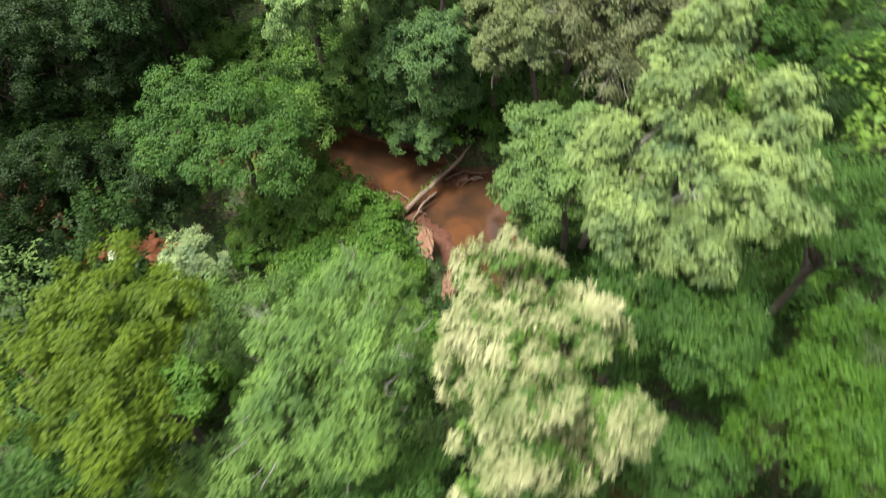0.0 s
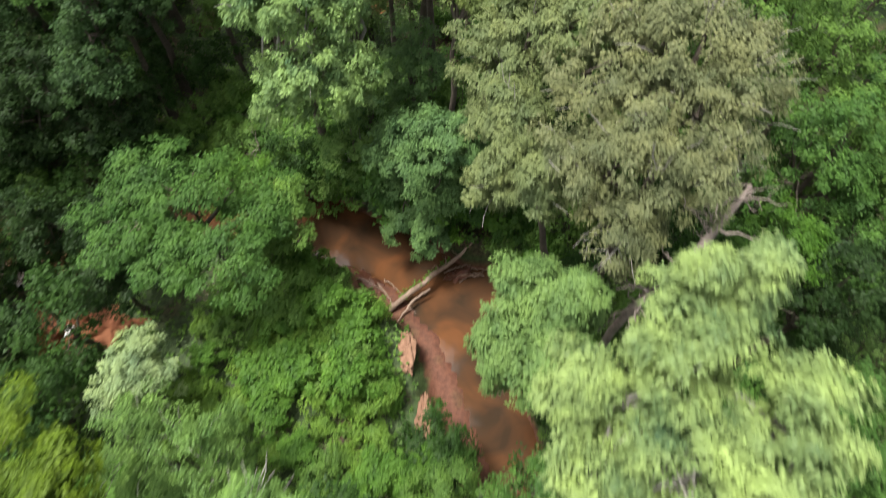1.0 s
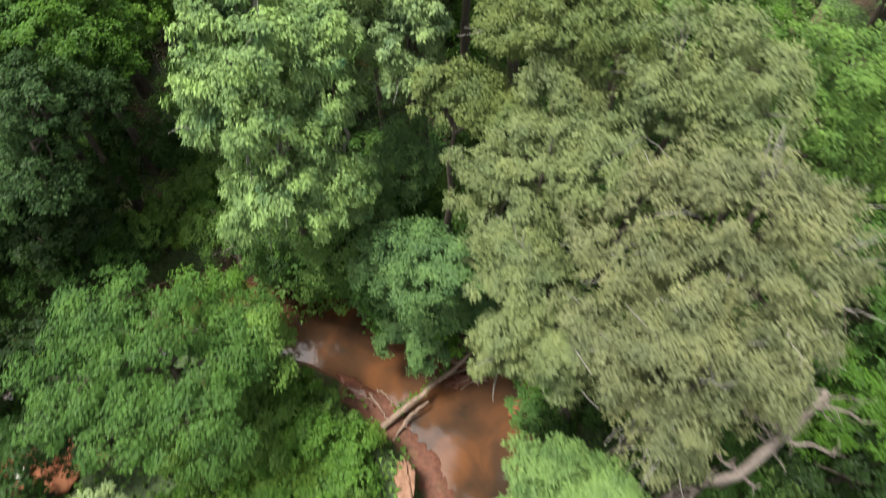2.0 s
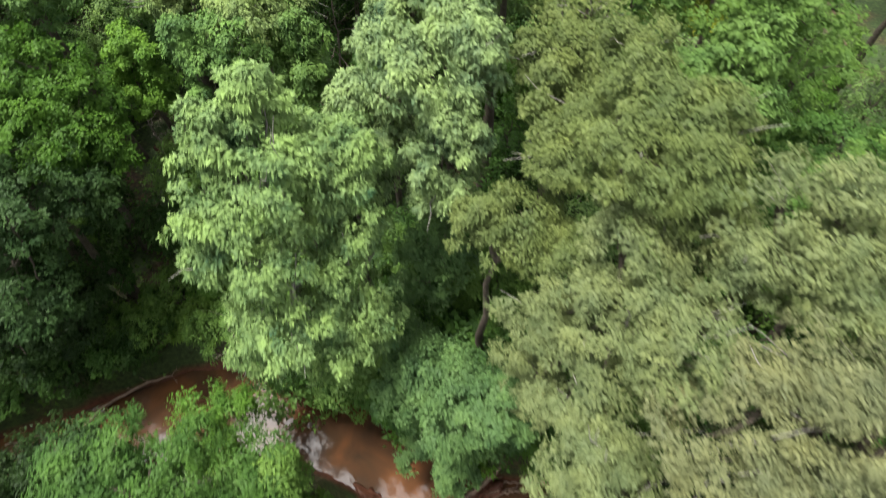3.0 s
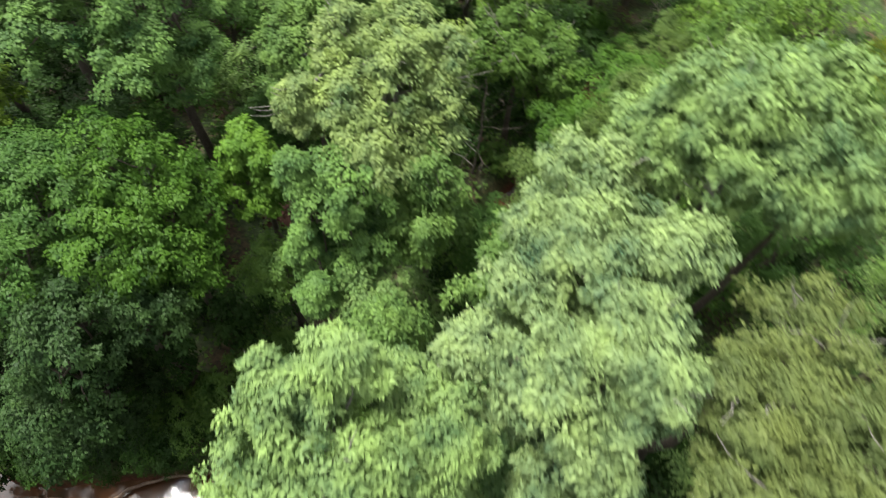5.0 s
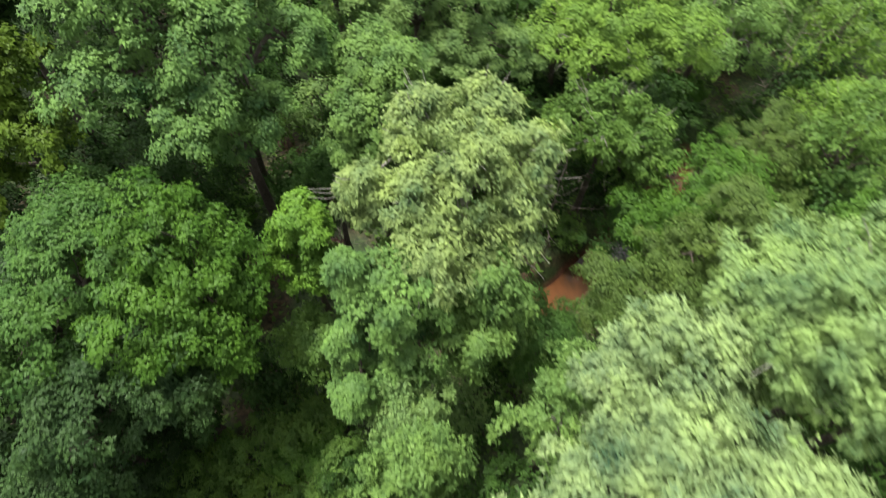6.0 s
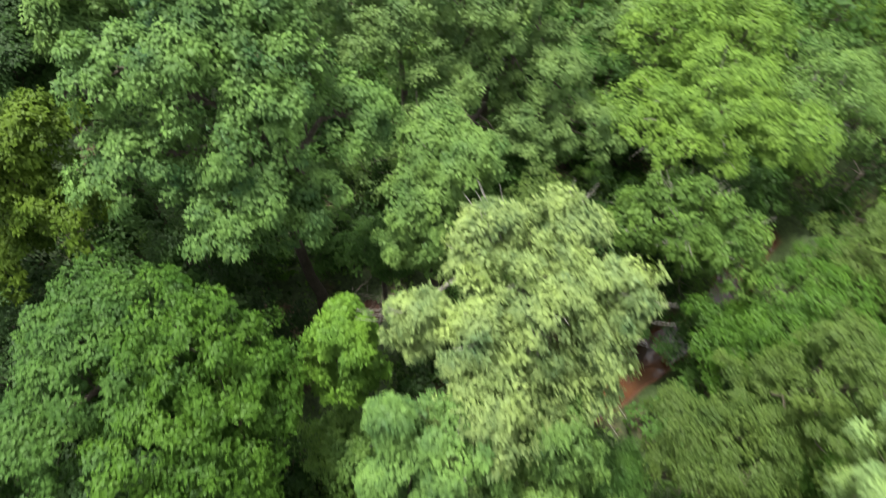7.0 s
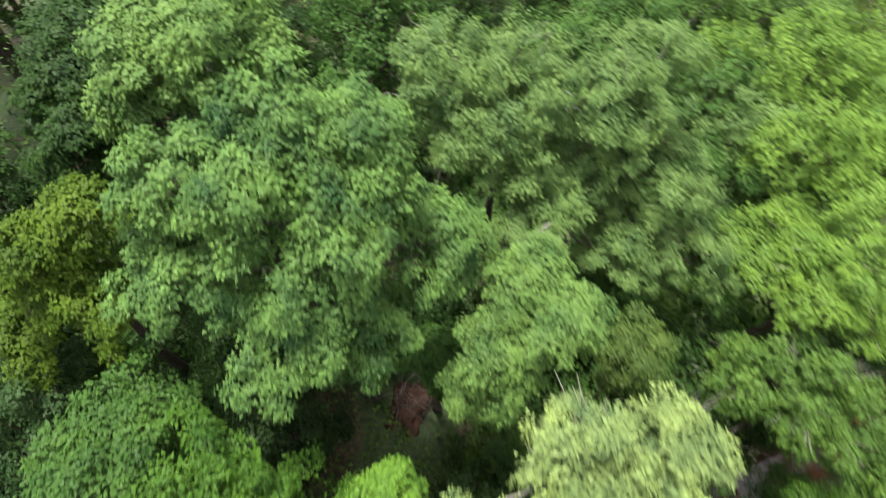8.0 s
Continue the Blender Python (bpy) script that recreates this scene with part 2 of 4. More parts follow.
def tube(points, radii, sides=6):
    """Rings along a bent line: vertices and quads."""
    p = np.asarray(points, float)
    d = unit(np.gradient(p, axis=0))
    ref = np.where(np.abs(d[:, 2:3]) > 0.9, np.array([[1.0, 0, 0]]), np.array([[0, 0, 1.0]]))
    u = unit(np.cross(d, ref))
    w = np.cross(d, u)
    ang = np.linspace(0, 2 * np.pi, sides, endpoint=False)
    ring = p[:, None] + np.asarray(radii)[:, None, None] * (np.cos(ang)[None, :, None] * u[:, None] + np.sin(ang)[None, :, None] * w[:, None])
    k = len(p)
    j = np.arange(sides)
    f = [np.stack([i * sides + j, i * sides + (j + 1) % sides, (i + 1) * sides + (j + 1) % sides, (i + 1) * sides + j], -1) for i in range(k - 1)]
    return ring.reshape(-1, 3), np.concatenate(f)


def joined(tubes):
    vs, fs, base = [], [], 0
    for v, f in tubes:
        vs.append(v)
        fs.append(f + base)
        base += len(v)
    return np.concatenate(vs), np.concatenate(fs)


def bent(rng, a, b, steps, wobble):
    a, b = np.asarray(a, float), np.asarray(b, float)
    k = np.linspace(0, 1, steps)[:, None]
    w = rng.normal(0, wobble, (steps, 3)) * np.sin(np.pi * k)
    return a + (b - a) * k + w


def part(name, me, parent, label=""):
    ob = new(name, me)
    ob.parent = parent
    return tagged(ob, label)


def envelope(shape, z):
    """Crown radius, 0 to 1, at height z from -1 to 1."""
    if shape == "cone":
        return np.clip((1.02 - z) / 1.55, 0.05, 1) * np.clip((z + 1.15) * 2.2, 0, 1)
    if shape == "column":
        return np.clip((1.05 - z) * 1.6, 0, 1) ** 0.6 * np.clip((z + 1.2) * 1.5, 0, 1)
    if shape == "umbrella":
        return np.sqrt(np.clip(1 - ((z + 0.35) / 1.36) ** 2, 0.02, 1)) * np.clip((z + 1.05) * 2.5, 0, 1)
    return np.sqrt(np.clip(1 - z * z, 0.02, 1))


KINDS = {
    # bough radius, leaves per tuft, leaf length and width, droop, upward facing, flatness
    "broad": dict(lobe=1.30, tuft=0.50, per=33, ln=0.155, wd=0.102, droop=0.25, face=0.7, flat=0.75),
    "fine": dict(lobe=1.15, tuft=0.46, per=33, ln=0.150, wd=0.074, droop=0.35, face=0.55, flat=0.75),
    "hanging": dict(lobe=1.15, tuft=0.46, per=32, ln=0.185, wd=0.095, droop=0.9, face=0.35, flat=0.95),
    "tuft": dict(lobe=0.95, tuft=0.31, per=30, ln=0.20, wd=0.085, droop=-0.3, face=0.5, flat=0.95),
    "frond": dict(lobe=1.25, tuft=0.55, per=33, ln=0.175, wd=0.088, droop=0.15, face=0.9, flat=0.5),
}


def crown_points(rng, shape, kind, rx, ry, rz, floor=-0.55, full=1.0, sprays=4):
    """Boughs through an uneven crown, tufts over each bough, sprays over each tuft: bough centres, spray places, their outward ways and tuft sizes."""
    k = KINDS[kind]
    mean = (rx * ry) ** 0.5
    lobe = min(k["lobe"], 0.62 * mean)
    area = np.pi * mean * (rz + mean) * (1 - floor) / 1.6
    count = max(6, int(full * 0.56 * area / lobe ** 2))
    i = np.arange(count)
    z = 1 - (i + rng.uniform(0.0, 1.0, count)) / count * (1 - floor)
    ang = i * 2.39996 + rng.uniform(-0.6, 0.6, count)
    p1, p2, p3 = rng.uniform(0, 6.28, 3)
    uneven = 1 + 0.16 * np.sin(2 * ang + p1 + z) + 0.13 * np.sin(3 * ang + p2 - 2 * z) + 0.08 * np.sin(5 * ang + p3 + 3 * z)
    r = envelope(shape, z) * uneven
    depth = rng.uniform(0.55, 1.0, count) ** 0.7
    depth[4::6] *= 0.45
    inner = max(0.25, 1 - 0.8 * lobe / mean)
    out = r * depth * inner + 0.04
    rise = np.where(np.arange(count) % 6 == 4, 0.8, 1.0) * rng.uniform(0.72, 1.0, count) * max(0.4, 1 - 0.6 * lobe / rz)
    centre = np.stack([np.cos(ang) * out * rx, np.sin(ang) * out * ry, z * rz * rise], -1)
    size = lobe * rng.uniform(0.68, 1.32, count) * (np.clip(0.34 + 0.85 * r, 0.32, 1) if shape == "cone" else 1)
    places, ways, sizes = [], [], []
    flat = np.array([1.0, 1.0, k["flat"]])
    for c, s in zip(centre, size):
        way = unit(c / np.array([rx, ry, rz]) * 0.9 + np.array([0, 0, 0.7]))
        tufts = int(rng.integers(6, 9))
        d = unit(rng.normal(0, 1, (tufts, 3)) + way * 0.9)
        at = c + d * flat * s * rng.uniform(0.55, 0.95, (tufts, 1))
        for a, w in zip(at, unit(d + way * 0.6)):
            t = k["tuft"] * rng.uniform(0.7, 1.25) * min(1.0, lobe / k["lobe"] + 0.15)
            e = unit(rng.normal(0, 1, (sprays, 3)) + w * 0.9)
            places.append(a + e * flat * t * rng.uniform(0.35, 0.8, (sprays, 1)))
            ways.append(unit(e + w * 0.6))
            sizes.append(np.full(sprays, t))
    return centre, np.concatenate(places), np.concatenate(ways), np.concatenate(sizes)


def foliage(name, rng, places, ways, sizes, kind, mat, thin=1.0, scale=1.0):
    k = KINDS[kind]
    per = max(4, int(k["per"] * thin * 0.94))
    n = len(places)
    d = unit(rng.normal(0, 1, (n, per, 3)) + ways[:, None] * 0.8)
    at = places[:, None] + d * np.array([1, 1, 0.8]) * 0.62 * sizes[:, None, None] * scale * rng.uniform(0.2, 1.1, (n, per, 1))
    up = np.array([0, 0, 1.0])
    facing = ways[:, None] * 0.75 + up * k["face"] + rng.normal(0, 0.28, (n, per, 3))
    along = d + rng.normal(0, 0.4, (n, per, 3)) - up * (0.2 + 1.6 * k["droop"])
    return leaves(name, rng, at.reshape(-1, 3), facing.reshape(-1, 3), along.reshape(-1, 3), k["ln"] * scale, k["wd"] * scale, mat)


CROWNS = []


def many_heads(rng, heads, shape, kind, full, sprays):
    """Boughs over several rounded heads that make up one crown, leaving out those buried inside a neighbour."""
    boughs, kept = [], []
    for i, (x, y, z, r, rz) in enumerate(heads):
        form = "cone" if shape == "cone" and rz > 1.5 * r else "round"
        centre, places, ways, sizes = crown_points(rng, form, kind, r * 1.06, r * 1.06, rz * 1.08, -0.45, full, sprays)
        at, bare_side = np.array([x, y, z]), np.ones(len(places), bool)
        for k, (ax, ay, az, ar, arz) in enumerate(heads):
            if k != i:
                bare_side &= np.linalg.norm((places + at - [ax, ay, az]) / [ar, ar, arz], axis=1) > 0.62
        boughs.append(centre + at)
        kept.append((places[bare_side] + at, ways[bare_side], sizes[bare_side]))
    return (np.concatenate(boughs), *(np.concatenate([p[q] for p in kept]) for q in range(3)))


def tree(x, y, top, rx, rz, leaf, kind="broad", shape="round", label="", ry=None, seed=None, name="tree", lean=(0.0, 0.0), thin=1.0, full=1.0, floor=-0.6, twigs=0, scale=1.0, sprays=None, heads=(), inner=""):
    """A tree whose crown is centred over (x, y): trunk, limbs that each carry some of the crown's boughs, and the leaves."""
    rng = np.random.default_rng(int(abs(x) * 1000 + abs(y) * 70) if seed is None else seed)
    ry = ry or rx
    sprays = sprays or (4 if heads else 3)
    CROWNS.append((x, y, rx))
    root = new(name)
    tagged(root, label, "tree")
    fx, fy = x + lean[0], y + lean[1]
    base = float(height(np.array(fx), np.array(fy)))
    base = max(base, -0.4) - 0.06
    root.location = (fx, fy, base)
    mid = np.array([-lean[0], -lean[1], top - rz - base])
    if heads:
        centre, places, ways, sizes = many_heads(rng, heads, shape, kind, full, sprays)
        back = np.array([fx, fy, base]) + mid
        centre, places = centre - back, places - back
    else:
        centre, places, ways, sizes = crown_points(rng, shape, kind, rx, ry, rz, floor, full, sprays)
    crown = foliage("crown", rng, places + mid, ways, sizes, kind, LEAF[leaf], thin, scale)
    part("crown", crown, root)
    if inner:
        pick = rng.random(len(places)) < 0.9
        part("inner_leaves", foliage("inner_leaves", rng, places[pick] * 0.9 + mid, ways[pick], sizes[pick], "broad", LEAF[inner], 0.9, 1.2), root, "green leaves below pale tufts")
    girth = 0.045 + 0.011 * top + 0.014 * rx
    line = bent(rng, (0, 0, 0), mid + [0, 0, 0.62 * rz], 8, 0.12)
    line[0] = 0
    radii = girth * np.linspace(1.0, 0.16, 8)
    radii[0] *= 1.45
    part("trunk", mesh_of("trunk", *tube(line, radii, 8), BARK, True), root)
    bare_twigs = []
    limbs = min(7 if sprays > 1 else 3, max(3, len(centre) // 5))
    around = (np.arctan2(centre[:, 1], centre[:, 0]) / (2 * np.pi) + 0.5) * limbs
    for s in range(limbs):
        own = centre[np.floor(around).astype(int) % limbs == s]
        if not len(own):
            continue
        goal = own.mean(0) + mid
        k = np.clip((goal[2] - 0.5 * rz) / line[-1][2], 0.25, 0.85)
        start = np.array([np.interp(k * 7, range(8), line[:, q]) for q in range(3)])
        stem = bent(rng, start, goal, 5, 0.10)
        tubes = [tube(stem, girth * np.linspace(0.5, 0.2, 5), 6)]
        for c in own:
            tubes.append(tube(bent(rng, stem[rng.integers(2, 5)], c + mid, 4, 0.08), girth * np.linspace(0.2, 0.05, 4), 5))
        for _ in range(twigs):
            c = own[rng.integers(len(own))] + mid
            d = unit(c - mid + rng.normal(0, 0.6, 3) + [0, 0, 0.5]) * rng.uniform(0.8, 1.7)
            bare_twigs.append(tube(bent(rng, c, c + d, 4, 0.08), np.linspace(0.026, 0.008, 4), 4))
        part("limb", mesh_of("limb", *joined(tubes), PALEBARK if leaf in ("poplar", "spire", "willow", "light") else BARK, True), root)
    if bare_twigs:
        part("dead_twig", mesh_of("dead_twig", *joined(bare_twigs), PALEBARK, True), root, "bare pale grey twigs")["kind"] = "stuff"
    return root


# ---- the trees: x, y, top, radius and half height of the crown, leaf, kind, shape; a crown in several heads gives each as x, y, z, radius, half height ----
# near bank where the shot begins
tree(2.8, 5.1, 18.5, 3.9, 2.3, "cream", "tuft", "cone", "tall tree with pale cream bleached leaf tufts", full=0.7, sprays=2, inner="leafy", heads=[(1.8, 6.7, 16.2, 1.7, 1.7), (0.4, 5.3, 16.2, 1, 1.8), (3.5, 5.6, 16.5, 1.2, 2), (1.9, 4.2, 16.8, 1.6, 1.6), (4, 3.4, 15.8, 1.1, 1.9), (1.3, 2.7, 16.2, 1.5, 1.6)])
tree(-3.4, 6, 15.6, 3.6, 2, "light", "fine", "round", "light green feathery tree with grey limbs showing", twigs=10, heads=[(-2.5, 7.8, 13.8, 1.8, 1.6), (-4, 5.7, 14, 1.5, 1.6), (-1.8, 5.8, 13.6, 1.4, 2), (-4.4, 4.4, 13.8, 1.2, 1.4), (-2.7, 4.3, 13.6, 1.4, 1.4)])
tree(-10.2, 5.9, 14.7, 4.6, 2, "yellow", "broad", "round", "yellow-green broadleaf tree in the creekside wood", heads=[(-11.4, 8.5, 12.4, 2, 1.7), (-9.3, 8.2, 12.2, 1.2, 1.3), (-12, 5.5, 13.2, 1.8, 1.5), (-10, 5.5, 12.7, 1.9, 1.6), (-9.6, 3.8, 12.6, 1.7, 1.5)])
tree(-12.2, 2.6, 12.4, 2.6, 3.4, "mid", "broad", "round", "mid-green broadleaf tree above darker brush")
tree(-7, 3.2, 11.5, 2.4, 3.4, "light", "fine", "round", "dull green young tree")
tree(7.9, 12.2, 20.7, 5, 3.2, "spire", "hanging", "cone", "pale green spired tree with hanging leaves", full=0.9, heads=[(7, 13.6, 18.4, 0.9, 1.9), (7.9, 13.6, 18.8, 0.8, 1.9), (6.8, 12.1, 17.7, 1.5, 1.8), (8.8, 11, 18.2, 1.2, 1.5), (5, 11.6, 16.2, 1.2, 1.9), (7.3, 10.1, 17, 1.8, 1.6), (8.4, 9, 17.6, 1.2, 1.3), (5.6, 9.4, 15.8, 1.5, 1.3), (7.1, 8.5, 16, 1.3, 1.2)])
tree(12.1, 4.5, 15.6, 3.6, 2, "oak", "broad", "round", "rounded mid-green tree in the creekside wood", heads=[(11.4, 5.6, 13.9, 1.8, 1.6), (10.2, 4.1, 13.2, 1.7, 1.7), (11.3, 3.3, 14, 1.5, 1.6)])
tree(7.9, 3.6, 12.6, 1.6, 2.4, "mid", "broad", "round", "small rounded mid-green tree")
tree(7.6, 9, 16, 4, 2.7, "mid", "fine", "round", "mid-green tree in the shade of taller ones", heads=[(5.3, 7.4, 14.2, 1.7, 1.8), (7.3, 6.6, 14.4, 1.6, 1.6), (7.8, 9.2, 13, 2.2, 2.4)])
tree(12.8, 9.8, 16.4, 5, 3.3, "mid", "fine", "round", "mid-green tree with drooping boughs", heads=[(12.6, 10.3, 14.3, 2, 2), (12.7, 8, 14.7, 1.6, 1.7), (14.4, 12.6, 12, 2.2, 2.2)])
tree(5.3, 16, 13.7, 3.2, 2.9, "grey", "broad", "round", "soft green tree leaning over the creek", lean=(1.2, -0.4), heads=[(4, 16.7, 11.4, 1.5, 1.5), (5.5, 16.2, 11.8, 1.1, 1.9), (3.3, 15.2, 9.8, 1.2, 2), (4.8, 14.8, 10.6, 1.6, 1.6)])
tree(3.6, 1, 12, 2.8, 3.4, "mid", "broad", "round", "mid-green tree by the near bank")
tree(-1.6, 2, 12.6, 2.6, 3.4, "mid", "broad", "round", "mid-green tree by the near bank")
tree(6.3, 4.6, 11, 2, 3.2, "mid", "broad", "round", "mid-green tree over the creek's lower bend")
tree(20.5, 28.5, 13.5, 3.2, 4.6, "leafy", "broad", "round", "green broadleaf tree beyond the grove")
tree(19.6, 22.5, 12, 2.8, 4, "mid", "broad", "round", "mid-green tree beyond a dead snag")
tree(12.4, 16.2, 9, 2, 3, "mid", "broad", "round", "mid-green young tree beside a dead snag")
tree(11.6, 19, 8.5, 1.8, 3, "mid", "fine", "round", "green young tree beside a dead snag")
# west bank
# the dark greens here carry the bank's shade in the leaf colour
tree(-24, 18, 9.6, 3, 3.8, "dark", "broad", "round", "shade-darkened green tree leaning over the creek")
tree(-21.4, 19.6, 8.4, 2.6, 3.2, "dark", "broad", "round", "shade-darkened green low tree over the creek", floor=-0.9)
tree(-18, 22, 6.6, 2, 2.6, "dark", "broad", "round", "shade-darkened green low tree over the creek", floor=-0.9)
tree(-19.6, 20.4, 7.6, 2, 2.6, "dark", "broad", "round", "shade-darkened green low tree by the creek")
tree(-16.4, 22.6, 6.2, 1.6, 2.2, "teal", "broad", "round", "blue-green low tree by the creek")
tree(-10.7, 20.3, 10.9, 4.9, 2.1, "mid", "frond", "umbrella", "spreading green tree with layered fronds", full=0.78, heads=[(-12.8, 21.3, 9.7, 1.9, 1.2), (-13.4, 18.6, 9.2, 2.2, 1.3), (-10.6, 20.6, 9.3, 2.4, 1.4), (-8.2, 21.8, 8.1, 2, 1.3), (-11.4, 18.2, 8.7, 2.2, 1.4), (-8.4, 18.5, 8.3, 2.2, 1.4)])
# this frond tree takes the shade-darkened leaf
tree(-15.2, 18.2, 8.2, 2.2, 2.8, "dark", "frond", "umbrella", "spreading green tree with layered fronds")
tree(-8.2, 19.9, 6.6, 2.2, 2.2, "leafy", "frond", "umbrella", "low spreading green tree with layered fronds")
tree(-12.6, 13.7, 7, 2, 2, "silver", "tuft", "round", "small silvery green tree")
tree(-10.9, 24, 7.6, 1.8, 2, "fresh", "broad", "round", "small bright yellow-green tree")
tree(-16.5, 12, 7, 2.2, 2.6, "deep", "broad", "round", "low tree with shade-deepened green leaves")
tree(-21.4, 14.2, 8, 2.4, 3, "dark", "broad", "round", "low tree with shade-darkened green leaves")
# north bank of the pool
tree(-7.4, 28.6, 19.1, 4.2, 5.8, "poplar", "hanging", "round", "tall pale poplar with fluttering leaves", twigs=3, heads=[(-7.6, 30.6, 17.4, 0.8, 1.7), (-8.6, 29.6, 16.9, 0.9, 1.7), (-7, 29.2, 16.3, 1.7, 1.9), (-8.9, 27.9, 14.4, 1.3, 2.4), (-7, 27.5, 14.1, 1.8, 2), (-6.2, 26, 12, 1.6, 1.6), (-8.4, 26.6, 9.8, 1.6, 2.2)])
tree(-4.6, 29.2, 17.2, 3.6, 4.6, "poplar", "hanging", "round", "green poplar with fluttering leaves", heads=[(-5.2, 29.2, 13.6, 1.5, 2.6), (-4.7, 27.2, 10.6, 1.6, 2.6), (-6.3, 31, 15, 1.3, 1.8), (-4.9, 30.4, 15.6, 1.2, 1.6)])
tree(-1.3, 25.7, 11.8, 3, 3, "slate", "broad", "round", "blue-green tree overhanging the creek", heads=[(-0.8, 24, 3.4, 1.2, 1.4), (-2.3, 25.3, 3.2, 1.3, 1.4), (-3.8, 27, 3.4, 1.4, 1.6), (-0.6, 25, 9, 1.6, 2), (0.6, 24.6, 10.4, 1.1, 1.4), (-2.4, 26.2, 7.8, 1.6, 2), (-0.9, 25.4, 6.2, 1.8, 2.2), (-2.6, 26.8, 4.6, 1.8, 2), (0.7, 25.6, 5.8, 1.5, 2)])
tree(-3.4, 28, 8.6, 1.9, 2.9, "slate", "broad", "round", "blue-green understorey tree on the bank")
tree(-5.4, 27.6, 8.6, 2.1, 3.4, "light", "broad", "round", "light green low tree on the creek's north bank", floor=-0.9)
tree(-9, 28, 6.2, 1.9, 2.4, "deep", "fine", "round", "low tree with shade-deepened green leaves on the creek's north bank", floor=-0.9)
tree(-2.6, 31.4, 11.4, 2, 3.2, "slate", "broad", "round", "blue-green understorey tree in a gap", floor=-0.9)
tree(0.2, 31.6, 8.6, 1.9, 3, "leafy", "broad", "round", "mid-green understorey tree in a gap", floor=-0.9)
tree(-4.2, 33.6, 6.6, 2, 2.4, "leafy", "broad", "round", "mid-green understorey tree in a gap", floor=-0.9)
tree(18, 33, 14.2, 3.2, 4.8, "leafy", "broad", "round", "green broadleaf tree beyond the grove")
tree(23.6, 33.4, 13.2, 3.2, 4.8, "mid", "broad", "round", "mid-green tree beyond the grove")
tree(-7.6, 21.7, 9.2, 1.6, 2.2, "leafy", "frond", "umbrella", "spreading green bough-tree above the pool", lean=(-1.6, -1.4))
tree(-6.6, 50.9, 5.6, 1.8, 2.2, "mid", "fine", "round", "green bushy tree over the brook", lean=(1.8, 0.4))
tree(-5.8, 68.6, 9, 3, 3.2, "light", "fine", "round", "pale green brushy tree at the wood's edge", twigs=4, thin=0.62, scale=1.28)
tree(-1.6, 71, 8, 3, 3, "grey", "fine", "round", "grey-green brushy tree with dead twigs", twigs=6, thin=0.62, scale=1.28)
tree(3.2, 64.5, 8, 2.8, 3, "leafy", "fine", "round", "green brushy tree at the wood's edge", twigs=3, thin=0.62, scale=1.28)
tree(-22, 66, 9.5, 3.2, 3.6, "lime", "fine", "round", "yellowish green brushy tree", twigs=4, thin=0.62, scale=1.28)
tree(-25.6, 66.6, 12, 3.4, 4.2, "light", "fine", "round", "pale green feathery tree", twigs=3, thin=0.62, scale=1.28)
tree(-21, 72, 10, 3.4, 3.6, "light", "fine", "round", "pale green feathery tree", twigs=3, thin=0.62, scale=1.28)
tree(-12.6, 64, 12.5, 3, 4, "lime", "broad", "round", "lime-green broadleaf tree at the wood's edge", thin=0.62, scale=1.28)
tree(9.8, 56, 7.5, 2.8, 2.8, "leafy", "fine", "round", "green brushy tree by a clearing", twigs=3)
tree(19.8, 49.6, 8.6, 3, 3.2, "leafy", "broad", "round", "green broadleaf tree by a clearing")
tree(13.2, 41.5, 15, 3.2, 4.4, "leafy", "broad", "round", "bright green spreading tree of the grove")
tree(22.4, 24, 12, 3, 4.2, "mid", "broad", "round", "mid-green tree beyond a dead snag")
tree(5.4, 10.4, 8.2, 2.1, 2.8, "mid", "broad", "round", "mid-green low tree over the creek", lean=(2.0, 0))
tree(1.9, 10.2, 6.6, 1.9, 2.4, "leafy", "fine", "round", "green low tree over the creek", lean=(-1.0, 0))
tree(-7.6, 10.2, 9.6, 2.2, 3, "light", "fine", "round", "pale green feathery tree with grey limbs", twigs=4)
tree(-10.6, 10.8, 8.4, 1.9, 2.6, "light", "fine", "round", "pale green feathery young tree", twigs=3)
# deep and dark greens below hold the west side's shade in the leaf colour
tree(-36, 33, 14, 3.2, 5, "deep", "broad", "round", "green tree with west-side shade in its colour", thin=0.6, scale=1.3)
tree(-33.5, 44.5, 15.5, 3.2, 5, "deep", "broad", "round", "green tree with west-side shade in its colour", thin=0.6, scale=1.3)
tree(-39, 40.5, 15.5, 3.4, 5.4, "deep", "broad", "round", "green tree with west-side shade in its colour", thin=0.6, scale=1.3)
tree(-31.5, 36.8, 10.5, 2.4, 3.6, "deep", "broad", "round", "young green tree with west-side shade in its colour", thin=0.7, scale=1.2)
tree(-39.5, 47, 14.5, 3.4, 5, "deep", "broad", "round", "green tree with west-side shade in its colour", thin=0.5, scale=1.4)
tree(-44.5, 43.5, 14.5, 3.4, 5, "deep", "broad", "round", "green tree with west-side shade in its colour", thin=0.5, scale=1.4)
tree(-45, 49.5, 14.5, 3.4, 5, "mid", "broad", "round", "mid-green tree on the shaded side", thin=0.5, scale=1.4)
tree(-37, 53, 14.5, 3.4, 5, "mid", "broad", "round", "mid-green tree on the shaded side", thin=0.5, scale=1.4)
tree(-30, 27, 12, 3.2, 4.6, "dark", "broad", "round", "green tree darkened in colour for the shaded side", thin=0.7, scale=1.2)
tree(-35.6, 42.6, 9, 2.6, 3.4, "deep", "broad", "round", "young green tree with west-side shade in its colour", thin=0.6, scale=1.3)
